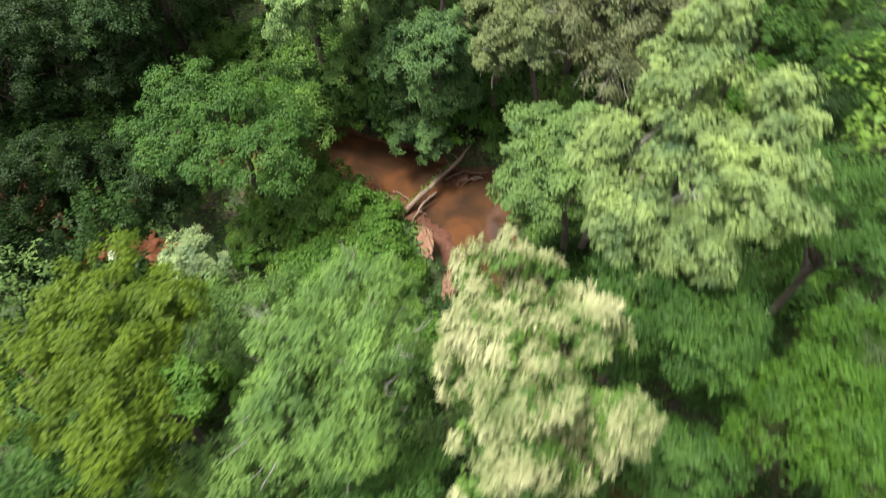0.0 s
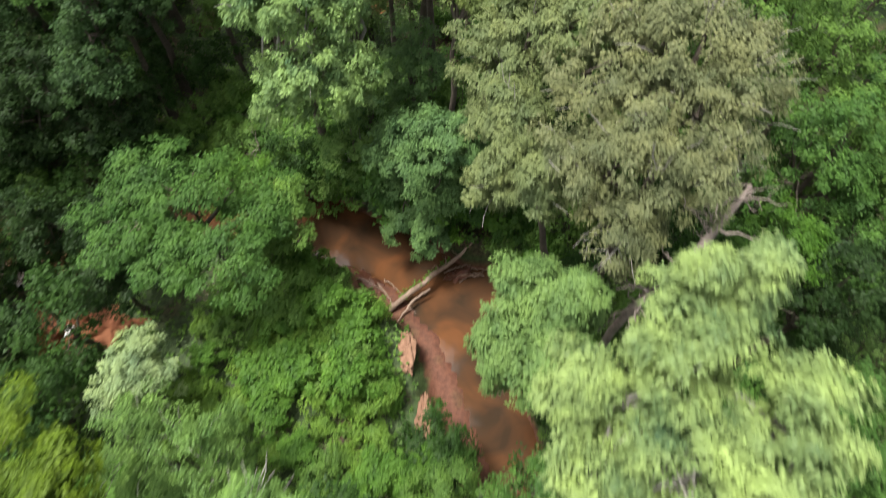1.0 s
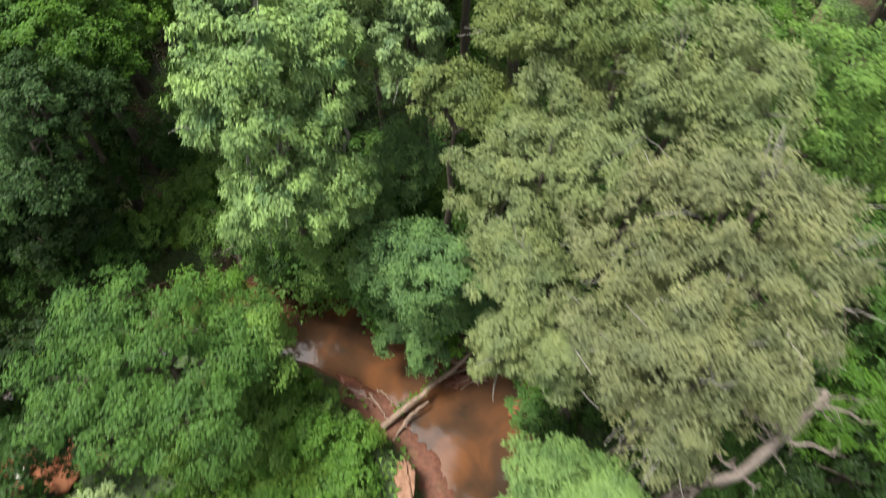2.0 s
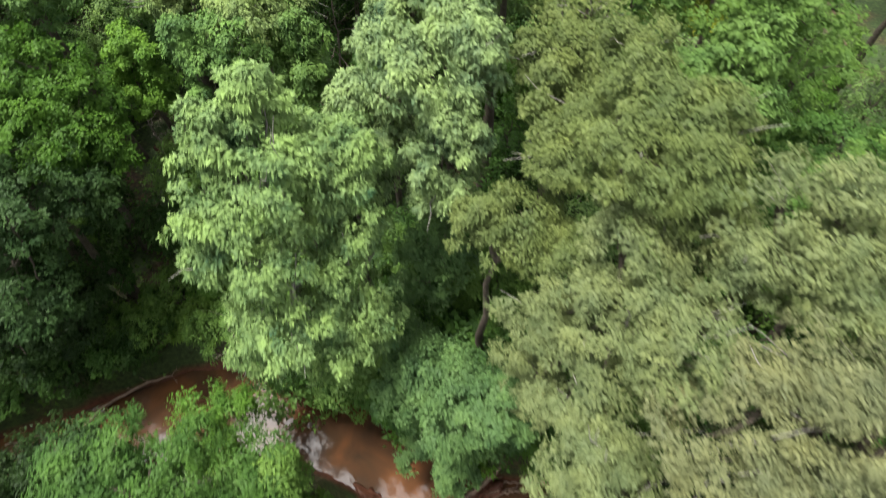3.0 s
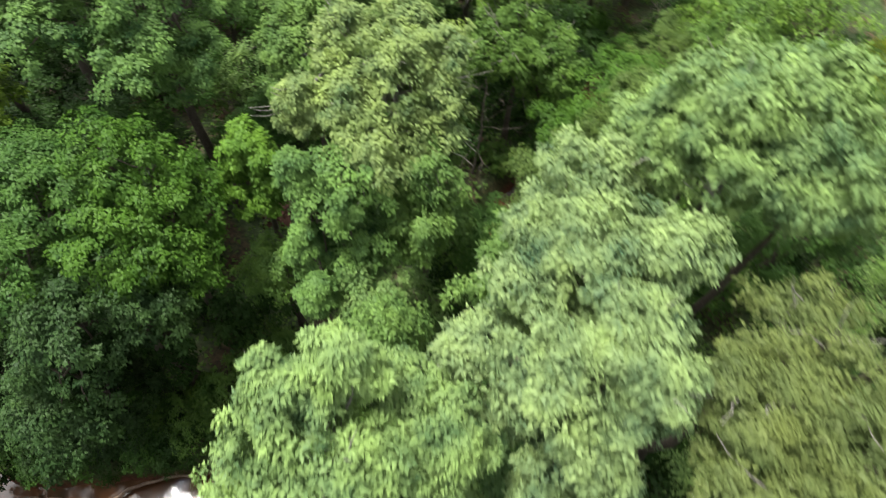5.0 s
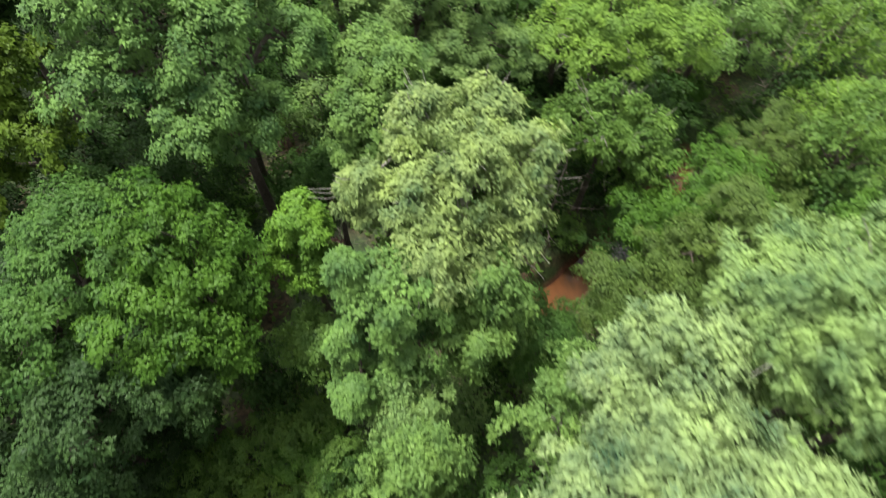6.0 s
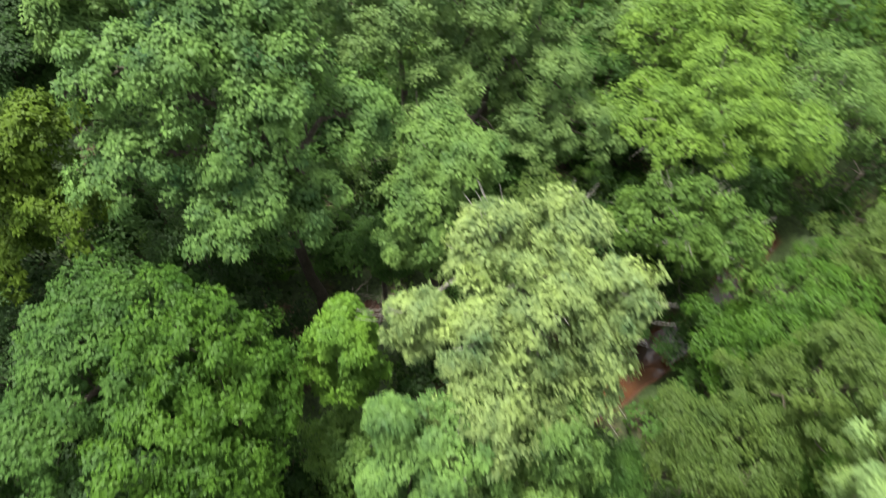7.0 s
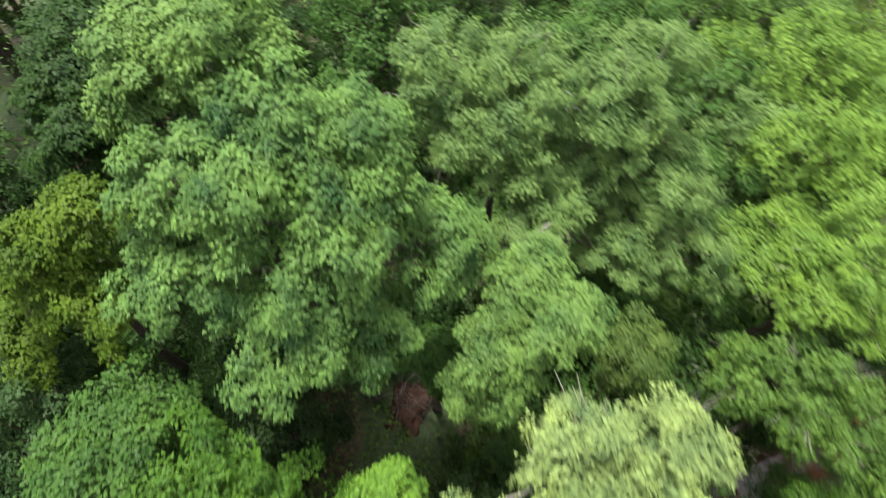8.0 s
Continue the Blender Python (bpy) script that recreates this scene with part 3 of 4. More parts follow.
tree(-33, 41.2, 8, 2.2, 3, "deep", "broad", "round", "young green tree with west-side shade in its colour", thin=0.6, scale=1.3)
tree(-36.6, 46, 10, 2.7, 3.6, "dark", "broad", "round", "young tree darkened in colour for the shaded side", thin=0.6, scale=1.3)
tree(-9.4, 72.6, 10.4, 3.2, 3.8, "lime", "fine", "round", "yellowish green brushy tree at the wood's edge", twigs=3, thin=0.6, scale=1.3)
tree(-13.6, 71.4, 11, 3.2, 4, "light", "fine", "round", "pale green feathery tree at the wood's edge", twigs=3, thin=0.6, scale=1.3)
tree(-5.2, 75.6, 9.6, 3.2, 3.6, "grey", "fine", "round", "grey-green brushy tree at the wood's edge", twigs=4, thin=0.6, scale=1.3)
tree(-10.2, 77.6, 11.4, 3.4, 4.2, "leafy", "broad", "round", "green broadleaf tree at the wood's edge", thin=0.6, scale=1.3)
tree(0.4, 62.4, 9, 2.8, 3.2, "lime", "fine", "round", "yellowish green brushy tree at the wood's edge", twigs=3, thin=0.7, scale=1.2)
tree(-2.2, 53.2, 8.2, 2.2, 2.8, "dull", "fine", "round", "dull green low tree over the brook")
# olive-grey grove east of the creek
tree(8.6, 22.6, 19.2, 4.7, 2.3, "russet", "fine", "round", "olive-grey feathery tree with bare twigs", twigs=12, heads=[(6.5, 23.5, 17.2, 1.7, 1.5), (7.9, 23, 17.8, 1.6, 1.4), (9.4, 22.4, 17.6, 1.5, 1.5), (5.5, 22.4, 16, 1.6, 1.4), (7.3, 21.5, 16.4, 1.7, 1.5), (9.2, 20.8, 16.6, 1.7, 1.5)])
tree(7, 18.8, 17.4, 3.6, 2.4, "russet", "fine", "round", "olive-grey feathery tree with bare twigs", twigs=12, heads=[(4.9, 19.8, 15.3, 1.5, 1.3), (6.5, 19.3, 16, 1.6, 1.4), (8.4, 19.3, 15.6, 1.6, 1.4), (6.4, 18.5, 14, 1.6, 1.5)])
tree(3.4, 21.6, 15.8, 2.9, 2.4, "olive", "fine", "round", "olive-grey feathery tree leaning to the creek", twigs=3, lean=(3.2, -0.8), heads=[(3.2, 21.3, 13.8, 1.4, 1.5), (2.4, 20.6, 12.7, 0.9, 1.7), (4.1, 19.7, 14.1, 1, 1.7), (2.6, 22.3, 14.6, 1.2, 1.2)])
tree(3.2, 25.9, 18.5, 3.5, 4.6, "olive", "fine", "round", "olive-green feathery tree in the creekside wood", twigs=2, heads=[(1.3, 26, 14.2, 1.3, 1.7), (3, 25.7, 16.2, 1.4, 1.4), (4.5, 24.9, 16.5, 1.6, 1.5), (2.7, 23.9, 14.4, 1.5, 1.5), (1.5, 25, 11.2, 1, 1.8), (3.5, 27.6, 17, 1.5, 1.5)])
tree(7.4, 27.6, 20, 3.6, 2.2, "olive", "fine", "round", "tall olive-grey feathery tree", twigs=3, heads=[(7.4, 27.7, 18.2, 1.9, 1.8), (5.8, 26.8, 17.7, 1.2, 1.6), (8.5, 26.2, 17.4, 1.5, 1.6), (9.6, 28.4, 17.2, 1.4, 1.6)])
tree(4, 30.9, 20.6, 4, 2.7, "dusk", "fine", "round", "tall olive-green feathery tree", twigs=2, heads=[(2.2, 31.7, 16.8, 1.7, 1.6), (3.2, 30.2, 19, 1.6, 1.4), (4.7, 29.6, 19.4, 1.3, 1.2), (2.8, 28.5, 18.9, 1.5, 1.3), (4.4, 28.3, 18.5, 1.4, 1.3), (1.6, 30.6, 16.9, 1.3, 1.3)])
tree(2.2, 35.3, 19.2, 3.6, 1.9, "dusk", "fine", "round", "olive-grey feathery tree in the creekside wood", twigs=4, heads=[(2.1, 35.7, 17.2, 1.8, 1.6), (1, 33.5, 17.6, 1.2, 1.2), (3.2, 33.6, 17.9, 1.4, 1.3), (2, 33, 16.8, 1.3, 1.4)])
tree(0, 28.6, 16.3, 2.9, 1.1, "dusk", "fine", "umbrella", "small olive-green tree with flat boughs", heads=[(0.5, 28.9, 15.2, 1.5, 1.1), (1.9, 28.2, 15, 1, 0.9), (-0.6, 28.9, 15.4, 0.9, 0.9)])
tree(12.9, 30.2, 18.4, 3.4, 4.8, "leafy", "broad", "round", "bright green broadleaf tree")
tree(14, 20.4, 13.2, 1.6, 3, "oak", "broad", "round", "green tree behind a dead snag")
tree(15.6, 18.9, 13.4, 2.8, 4.4, "dark", "broad", "round", "dark green tree with dense leaves")
tree(17, 26, 13.5, 3, 4.4, "mid", "broad", "round", "mid-green broadleaf tree in the creekside wood")
tree(7.6, 35.8, 18.3, 2.5, 2.2, "light", "hanging", "round", "pale green slender tree", heads=[(7.8, 35.7, 16.8, 1.2, 1.5), (7, 35.3, 15.7, 1.4, 1.6), (8.2, 34.4, 15.4, 1.1, 1.4)])
tree(8.6, 40.6, 19.8, 5.1, 2.7, "leafy", "broad", "round", "bright green spreading tree", heads=[(5.9, 38.6, 17, 2, 2), (7.6, 38, 18, 2, 1.8), (9.2, 37.4, 17.6, 1.9, 1.7), (9.2, 40.4, 16.6, 2.4, 2.2)])
tree(15, 37, 12.5, 3.6, 4.2, "mid", "broad", "round", "mid-green broadleaf tree in the creekside wood")
tree(16.5, 45.5, 9, 3.2, 3.2, "fresh", "broad", "round", "bright green low tree at a clearing")
# row of light poplars
tree(-1.9, 33.8, 19.7, 4.3, 3.8, "pale", "hanging", "round", "pale poplar with hanging leaves", twigs=2, heads=[(-2.1, 33.7, 18.4, 1.1, 1.3), (-1.2, 32.9, 17.8, 0.9, 1.7), (-3.3, 32.3, 17.7, 1.3, 1.4), (-5.1, 32.9, 15.6, 1.1, 1.6), (-4.5, 32.4, 14.2, 1.4, 2), (-1.8, 31.6, 16, 1.3, 2.1), (-2, 30.9, 14.3, 1.2, 1.3)])
tree(-2.9, 36.9, 19.6, 3.3, 3.4, "pale", "hanging", "round", "pale green poplar in the creekside wood", heads=[(-3.8, 37.9, 16.9, 1.6, 1.7), (-5, 38.3, 14.4, 1.2, 1.6), (-2.9, 35.6, 18.1, 1.4, 1.3), (-1.5, 36.1, 18.4, 1, 1.2), (-4.3, 35.3, 16.6, 1.3, 1.5)])
tree(-0.3, 40.4, 21.6, 3.4, 3.2, "poplar", "hanging", "round", "tall pale yellow-green poplar", twigs=2, full=1.3, heads=[(-1.5, 39.1, 20.2, 1.2, 1.3), (0.4, 39.9, 20.2, 1.4, 1.4), (-2.1, 39.3, 18.8, 1.3, 1.5), (-0.1, 38.8, 18.8, 1.7, 1.7), (1.5, 38.9, 18.8, 1.2, 1.9), (-1.2, 41, 18.8, 1.6, 1.5), (-2.4, 41.3, 16.9, 1.3, 1.6)])
tree(-0.4, 43.6, 19.2, 2.6, 4.6, "poplar", "hanging", "round", "pale yellow-green poplar in the creekside wood")
tree(-5, 37.9, 14.6, 2.2, 3.6, "light", "hanging", "round", "pale green young poplar")
tree(-8.6, 33.6, 13.6, 1.6, 3.2, "light", "hanging", "round", "pale green young poplar")
# wood north of the creek, its darkest greens holding shade in the colour
tree(-19, 34.4, 15.8, 4.2, 3, "oak", "broad", "round", "large green oak-like tree above the creek", heads=[(-19.1, 34.9, 14, 2, 1.8), (-17.7, 35.1, 12, 1.8, 2.2), (-18.4, 32.4, 12.8, 2.2, 1.9), (-16.9, 33.2, 11.8, 1.5, 1.8)])
tree(-21.2, 32.4, 15.5, 4, 2.2, "mid", "broad", "round", "blue-green oak-like tree in the creekside wood", heads=[(-20.8, 32.9, 13.6, 2.3, 1.9), (-20.1, 30.3, 13.2, 1.9, 1.9), (-22.6, 33.4, 13, 1.8, 1.9)])
tree(-18.4, 31.2, 14.3, 5.5, 3.2, "teal", "broad", "round", "blue-green oak-like tree in the creekside wood", heads=[(-18.2, 30, 12.4, 2.2, 1.9), (-17, 31.6, 10.6, 1.7, 1.8), (-18.4, 27.9, 9.8, 2.2, 1.9)])
tree(-19.6, 28.6, 10.4, 2.9, 4.2, "dark", "broad", "round", "shade-darkened green tree hanging over the creek")
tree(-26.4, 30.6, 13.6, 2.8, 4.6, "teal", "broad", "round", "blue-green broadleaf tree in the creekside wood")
tree(-22, 27.6, 11, 3.2, 4.2, "dark", "broad", "round", "green tree with deep shade in its leaf colour")
tree(-26, 26, 11, 3.4, 4.4, "dark", "broad", "round", "green tree with deep shade in its leaf colour")
tree(-16.6, 38.2, 13.9, 1.6, 2.3, "bright", "broad", "round", "narrow fresh-green young tree", heads=[(-16.5, 38.3, 12.6, 0.95, 1.3), (-16.5, 37.8, 10.8, 1.2, 1.6)])
tree(-12.7, 36.9, 16, 3.4, 3.5, "crown", "broad", "cone", "narrow fresh-green columnar tree", heads=[(-13, 36.8, 14.4, 0.8, 1.6), (-11.7, 37, 13.5, 1.5, 1.7), (-12.6, 35.8, 11.4, 0.9, 1.8), (-10.9, 36.4, 10.9, 1.6, 1.6), (-11.6, 34.6, 10.6, 0.8, 1.5)])
tree(-10, 35.3, 12, 1.5, 2, "grey", "broad", "round", "dull green understorey tree")
tree(-14.6, 33.6, 4.4, 1.6, 1.6, "leafy", "broad", "round", "green sapling on the creek bank")
tree(-12, 32.6, 5.2, 1.6, 1.9, "leafy", "broad", "round", "green sapling on the creek bank")
tree(-12.1, 42.2, 17, 5, 2.5, "willow", "hanging", "round", "pale willow-like tree with drooping leaves", twigs=10, heads=[(-14, 42.4, 15.5, 1.2, 1.3), (-12.4, 44, 15.2, 1.3, 1.2), (-11.7, 41.6, 15.5, 1.6, 1.5), (-10.4, 42.8, 15, 1.1, 1.9), (-14.2, 39.2, 15, 0.8, 1.4), (-12.7, 39.9, 14.9, 1.4, 1.5), (-10.1, 41.2, 13.7, 1.6, 1.7), (-11.3, 38.9, 13.9, 1.7, 1.5)])
tree(-9.8, 40, 14.2, 2.7, 2.8, "light", "hanging", "round", "light green drooping tree", heads=[(-9.7, 40.1, 12.7, 1.5, 1.5), (-9.2, 38.6, 11.3, 1.3, 1.5), (-9.4, 39.9, 10, 1.5, 1.5)])
tree(-17.4, 44.2, 16, 2.8, 2.8, "light", "broad", "column", "light green broadleaf young tree", heads=[(-18.1, 44.9, 14.6, 1.2, 1.1), (-16.5, 44.6, 14.7, 1.2, 1.3), (-17.5, 43.2, 13.4, 1.4, 1.3), (-17.2, 42.4, 12, 1, 1.6)])
tree(-22, 40.9, 20.2, 4.6, 3.9, "crown", "broad", "round", "big broad-crowned light green tree", full=1.0, heads=[(-24.2, 41.4, 18.9, 1.4, 1.3), (-22.8, 42.6, 18.6, 1.5, 1.4), (-25, 38.9, 18, 1.5, 1.3), (-23.3, 40.2, 18.4, 1.6, 1.4), (-22, 41.6, 17.4, 1.7, 1.5), (-20.8, 43.6, 15, 1.5, 1.3), (-24, 37.8, 16, 1.5, 1.5), (-21.4, 40.2, 16.8, 1.8, 1.5), (-20.9, 38.8, 15.4, 1.7, 1.4), (-20.2, 40.8, 13.9, 1.4, 1.5)])
tree(-28.4, 41, 20.6, 3.2, 2.5, "light", "broad", "round", "rounded green tree in the creekside wood", heads=[(-28.4, 40.6, 18.6, 1.7, 1.6), (-26.8, 41.9, 19.2, 1.5, 1.4), (-27.7, 39.4, 17.9, 1.2, 1.5), (-29.6, 42.2, 17.6, 2, 2)])
tree(-31.2, 38.6, 18.2, 3.5, 2.1, "deep", "broad", "round", "shade-darkened green broadleaf tree", heads=[(-30.6, 38.1, 16.6, 1.3, 1.6), (-28.9, 37.5, 16.4, 1.2, 1.5), (-32.4, 39, 16, 2, 2)])
tree(-27.2, 35, 17.4, 3.3, 3, "moss", "broad", "round", "yellow-green shaded tree in the creekside wood", heads=[(-26.9, 36.4, 16.1, 1.3, 1.3), (-27.5, 34.9, 15.3, 1.4, 1.5), (-26.1, 35.3, 14.2, 1.4, 1.6), (-27.5, 33.1, 12.6, 1.4, 1.3)])
tree(-26.5, 44, 13, 2.8, 4, "mid", "broad", "round", "mid-green tree in the creekside wood")
tree(-32, 31, 13, 3.6, 4.6, "dark", "broad", "round", "green tree with deep shade in its leaf colour", thin=0.62, scale=1.28)
# two trees added in near-black leaf to stand for the shaded gap below the crown
tree(-21.6, 36.9, 11.6, 2.2, 3.8, "dark", "broad", "round", "shade-darkened tree added to fill a dark gap")
tree(-25, 38, 12.6, 2.5, 4.2, "deep", "broad", "round", "shade-deepened tree added to fill a dark gap")
# beyond the willow
tree(-23.6, 49.4, 17.7, 3.4, 2.3, "grey", "fine", "round", "grey-green spreading tree with dead twigs", twigs=5, heads=[(-25, 47.9, 15.6, 1.7, 1.6), (-23.2, 47.4, 14.4, 1.7, 1.6), (-23.2, 49.6, 16, 2, 1.7), (-25.2, 47.7, 16.2, 1.7, 1.5), (-22.5, 48.2, 14.8, 2, 1.7)])
tree(-20.4, 51.4, 17.4, 5.6, 4.4, "grey", "fine", "round", "grey-green spreading tree in the creekside wood", twigs=4, heads=[(-15.9, 52.6, 10.2, 1.9, 1.8), (-18, 51.2, 10.8, 1.7, 1.7), (-19.9, 52.4, 14.6, 1.8, 1.7), (-18.2, 52.8, 12.5, 1.9, 1.7), (-21.1, 49, 12.6, 1.7, 1.6), (-21.1, 53.8, 15.2, 1.7, 1.6), (-21.2, 51.3, 15.6, 1.8, 1.8), (-20.9, 51.2, 13, 2.2, 1.8), (-19.8, 47.6, 13, 1.8, 1.6), (-18, 50.2, 10.4, 1.8, 1.8)])
tree(-31.5, 50, 16.5, 3.6, 4.6, "mid", "broad", "round", "mid-green broadleaf tree in the creekside wood", thin=0.62, scale=1.28)
tree(-11.9, 55, 14.3, 5, 2.6, "lime", "frond", "umbrella", "lime-green spreading tree in the creekside wood", twigs=3, heads=[(-13.4, 55.1, 10.9, 2.4, 1.8), (-11.4, 56.2, 12.4, 2.6, 1.9), (-8.9, 56.2, 11.6, 2, 2), (-11.3, 54.4, 11.3, 2.2, 1.7)])
tree(-9.6, 51.8, 11.6, 3.4, 2.3, "leafy", "hanging", "round", "dull green tree with grey twigs showing", twigs=18, heads=[(-10.2, 51.4, 9.8, 2.2, 1.8), (-8.2, 51.7, 9.3, 2, 1.7), (-11.4, 51.4, 8.4, 1.4, 1.4)])
tree(-14.7, 47.6, 12.8, 1.4, 2.4, "dull", "fine", "round", "rounded olive-green small tree")
tree(-17.2, 50.2, 10.8, 2.4, 3, "mid", "broad", "round", "mid-green low tree in the creekside wood")
tree(-4.6, 51, 10.9, 3.6, 2.2, "oak", "frond", "umbrella", "blue-green spreading tree in the creekside wood", heads=[(-3.9, 51.3, 9.2, 2.8, 1.7), (-6, 49.3, 7.8, 1.9, 1.3)])
tree(-2.6, 47.6, 13.3, 3.4, 2.8, "dull", "fine", "round", "dark olive rounded tree", heads=[(-2.6, 48, 11.4, 2.3, 1.9), (-3.9, 46.7, 9.4, 2.1, 1.7), (-1.4, 46.4, 10.6, 2, 2)])
tree(-4.8, 43.6, 11.7, 2.7, 1.8, "dull", "fine", "round", "olive-green rounded small tree", heads=[(-6, 43.4, 9.8, 1.5, 1.6), (-4.3, 43.4, 9.9, 2.1, 1.8)])
tree(-2, 57.5, 9.6, 3, 3.2, "dull", "fine", "round", "fresh green low tree")
tree(-18, 64.5, 13.6, 4.4, 4.6, "lime", "broad", "round", "lime-green broadleaf tree in the creekside wood", thin=0.62, scale=1.28)
tree(-17.6, 57.6, 10.6, 3, 3.2, "mid", "broad", "round", "green low tree in the creekside wood")
tree(-25, 59, 14.5, 4, 4.6, "mid", "broad", "round", "mid-green broadleaf tree in the creekside wood", thin=0.62, scale=1.28)
tree(-8, 64.5, 11.5, 3.6, 3.8, "light", "fine", "round", "pale green tree at the wood's edge", thin=0.62, scale=1.28)
tree(4.5, 52.5, 12, 3.4, 4, "fresh", "broad", "round", "fresh green broadleaf tree")
tree(5.5, 46.5, 14, 3.2, 4.4, "mid", "broad", "round", "mid-green broadleaf tree in the creekside wood")
tree(-19.4, 42.8, 10.6, 1.5, 1.8, "mid", "broad", "round", "mid-green young tree below a big crown")
tree(-15.2, 36, 9.6, 1.7, 2.4, "leafy", "broad", "round", "mid-green understorey tree in a gap")
tree(-7.2, 40.6, 10.8, 1.5, 2.6, "mid", "fine", "round", "green understorey tree beside the willow")
tree(2.8, 42.4, 18.4, 1.8, 3.2, "poplar", "hanging", "round", "pale green poplar behind a taller one")
tree(-15.3, 59.6, 14.4, 2.4, 3.2, "lime", "broad", "round", "lime-green broadleaf tree at the wood's edge", thin=0.62, scale=1.28)
tree(-18.3, 60.6, 11.8, 2.4, 3, "grey", "fine", "round", "grey-green feathery tree at the wood's edge", thin=0.62, scale=1.28)
tree(11.2, 8, 9.5, 2, 3, "mid", "broad", "round", "mid-green tree in the shade of taller ones")


# ---- younger growth between the named trees, and the wood beyond ----
def stand_in(leaf, kind, top, r, rz, seed, label, thin, scale, sprays):
    made = tree(0, -60, top, r, rz, leaf, kind, "round", seed=seed, label=label, thin=thin, scale=scale, full=0.8, floor=-0.7, sprays=sprays)
    return tagged(made, group="trees of the wider wood" if top > 9 else "young trees under the canopy")


YOUNG = [
    stand_in("deep", "broad", 8.0, 2.3, 3.0, 501, "shade-deepened green young tree under taller ones", 0.46, 1.5, 2),
    stand_in("mid", "broad", 7.2, 2.1, 2.7, 502, "mid-green young tree under taller ones", 0.46, 1.5, 2),
    stand_in("grey", "fine", 7.6, 2.2, 2.8, 503, "grey-green young tree under taller ones", 0.46, 1.5, 2),
    stand_in("leafy", "broad", 6.8, 2.0, 2.5, 504, "green young tree in a gap", 0.46, 1.5, 2),
]
EDGE = [
    stand_in("mid", "broad", 11.0, 2.8, 4.0, 521, "mid-green tree at the wood's edge", 0.42, 1.6, 2),
    stand_in("lime", "fine", 9.5, 2.7, 3.4, 522, "yellowish green brushy tree at the wood's edge", 0.42, 1.6, 2),
    stand_in("grey", "fine", 10.0, 2.8, 3.6, 523, "grey-green brushy tree at the wood's edge", 0.42, 1.6, 2),
    stand_in("leafy", "broad", 10.5, 2.7, 3.8, 524, "green broadleaf tree at the wood's edge", 0.42, 1.6, 2),
]


def scatter(originals, spots, rng, choose, low=0.85, high=1.15):
    """The first use of each original moves it; the others are copies."""
    placed = set()
    for x, y in spots:
        k = choose(x, y)
        wide, tall = rng.uniform(low, high, 2)
        m = pose(x, y, float(height(np.array(x), np.array(y))) - 0.06, 0, 0, rng.uniform(0, 360)) @ Matrix.Diagonal((wide, wide, tall, 1))
        thing = originals[k] if k not in placed else copy_thing(originals[k], m)
        thing.matrix_basis = m
        placed.add(k)


def spread(rng, box, tries, most, gap, water, keep=lambda x, y: True):
    taken = []
    for _ in range(tries):
        x, y = rng.uniform(box[0], box[1]), rng.uniform(box[2], box[3])
        if not keep(x, y) or float(bare(np.array(x), np.array(y))) < water:
            continue
        if any((x - a) ** 2 + (y - b) ** 2 < gap * gap for a, b in taken):
            continue
        taken.append((x, y))
        if len(taken) >= most:
            break
    return taken


def clear_of_trees(x, y, share=0.75):
    return all((x - a) ** 2 + (y - b) ** 2 > (share * r) ** 2 for a, b, r in CROWNS)


def by_pool(x, y, wide=0.0):
    """The low south bank of the pool, where nothing tall grows."""
    return -8.5 < x < 1.5 and 19.6 + wide - 0.71 * (x + 5.0) < y < 26.0


def thicket(x, y):
    """The low open tangle on the west bank, the bare clay beside it, and the open bank north of the pool."""
    return (-18.4 < x < -11.4 and 28.4 < y < 34.2) or (-15.5 < x < 1.5 and 9.5 < y < 24) or (-20.5 < x < -16.4 and 14.6 < y < 17.6) or (-23.5 < x < -16.0 and 38.0 < y < 45.6)


rng = np.random.default_rng(41)
inner = spread(rng, (-36, 24, -4, 74), 9000, 118, 2.9, 1.9, lambda x, y: clear_of_trees(x, y, 0.55) and not (-24.5 < x < -14.5 and 35 < y < 46) and (x + 8.0) ** 2 + (y - 46.5) ** 2 > 20 and not (8 < x < 26 and 54 < y < 84) and not thicket(x, y))
# the shade-deepened young trees come up more often west of x = -14
scatter(YOUNG, inner, rng, lambda x, y: int(rng.integers(4)) if x > -14 else int(rng.choice([0, 0, 1, 2])))
edge_wood = spread(rng, (-38, 24, 57, 80), 5000, 44, 4.0, 2.6, lambda x, y: clear_of_trees(x, y, 0.9) and not (8 < x < 26 and 54 < y < 84))
scatter(EDGE, edge_wood, rng, lambda x, y: int(rng.integers(4)), 0.85, 1.25)


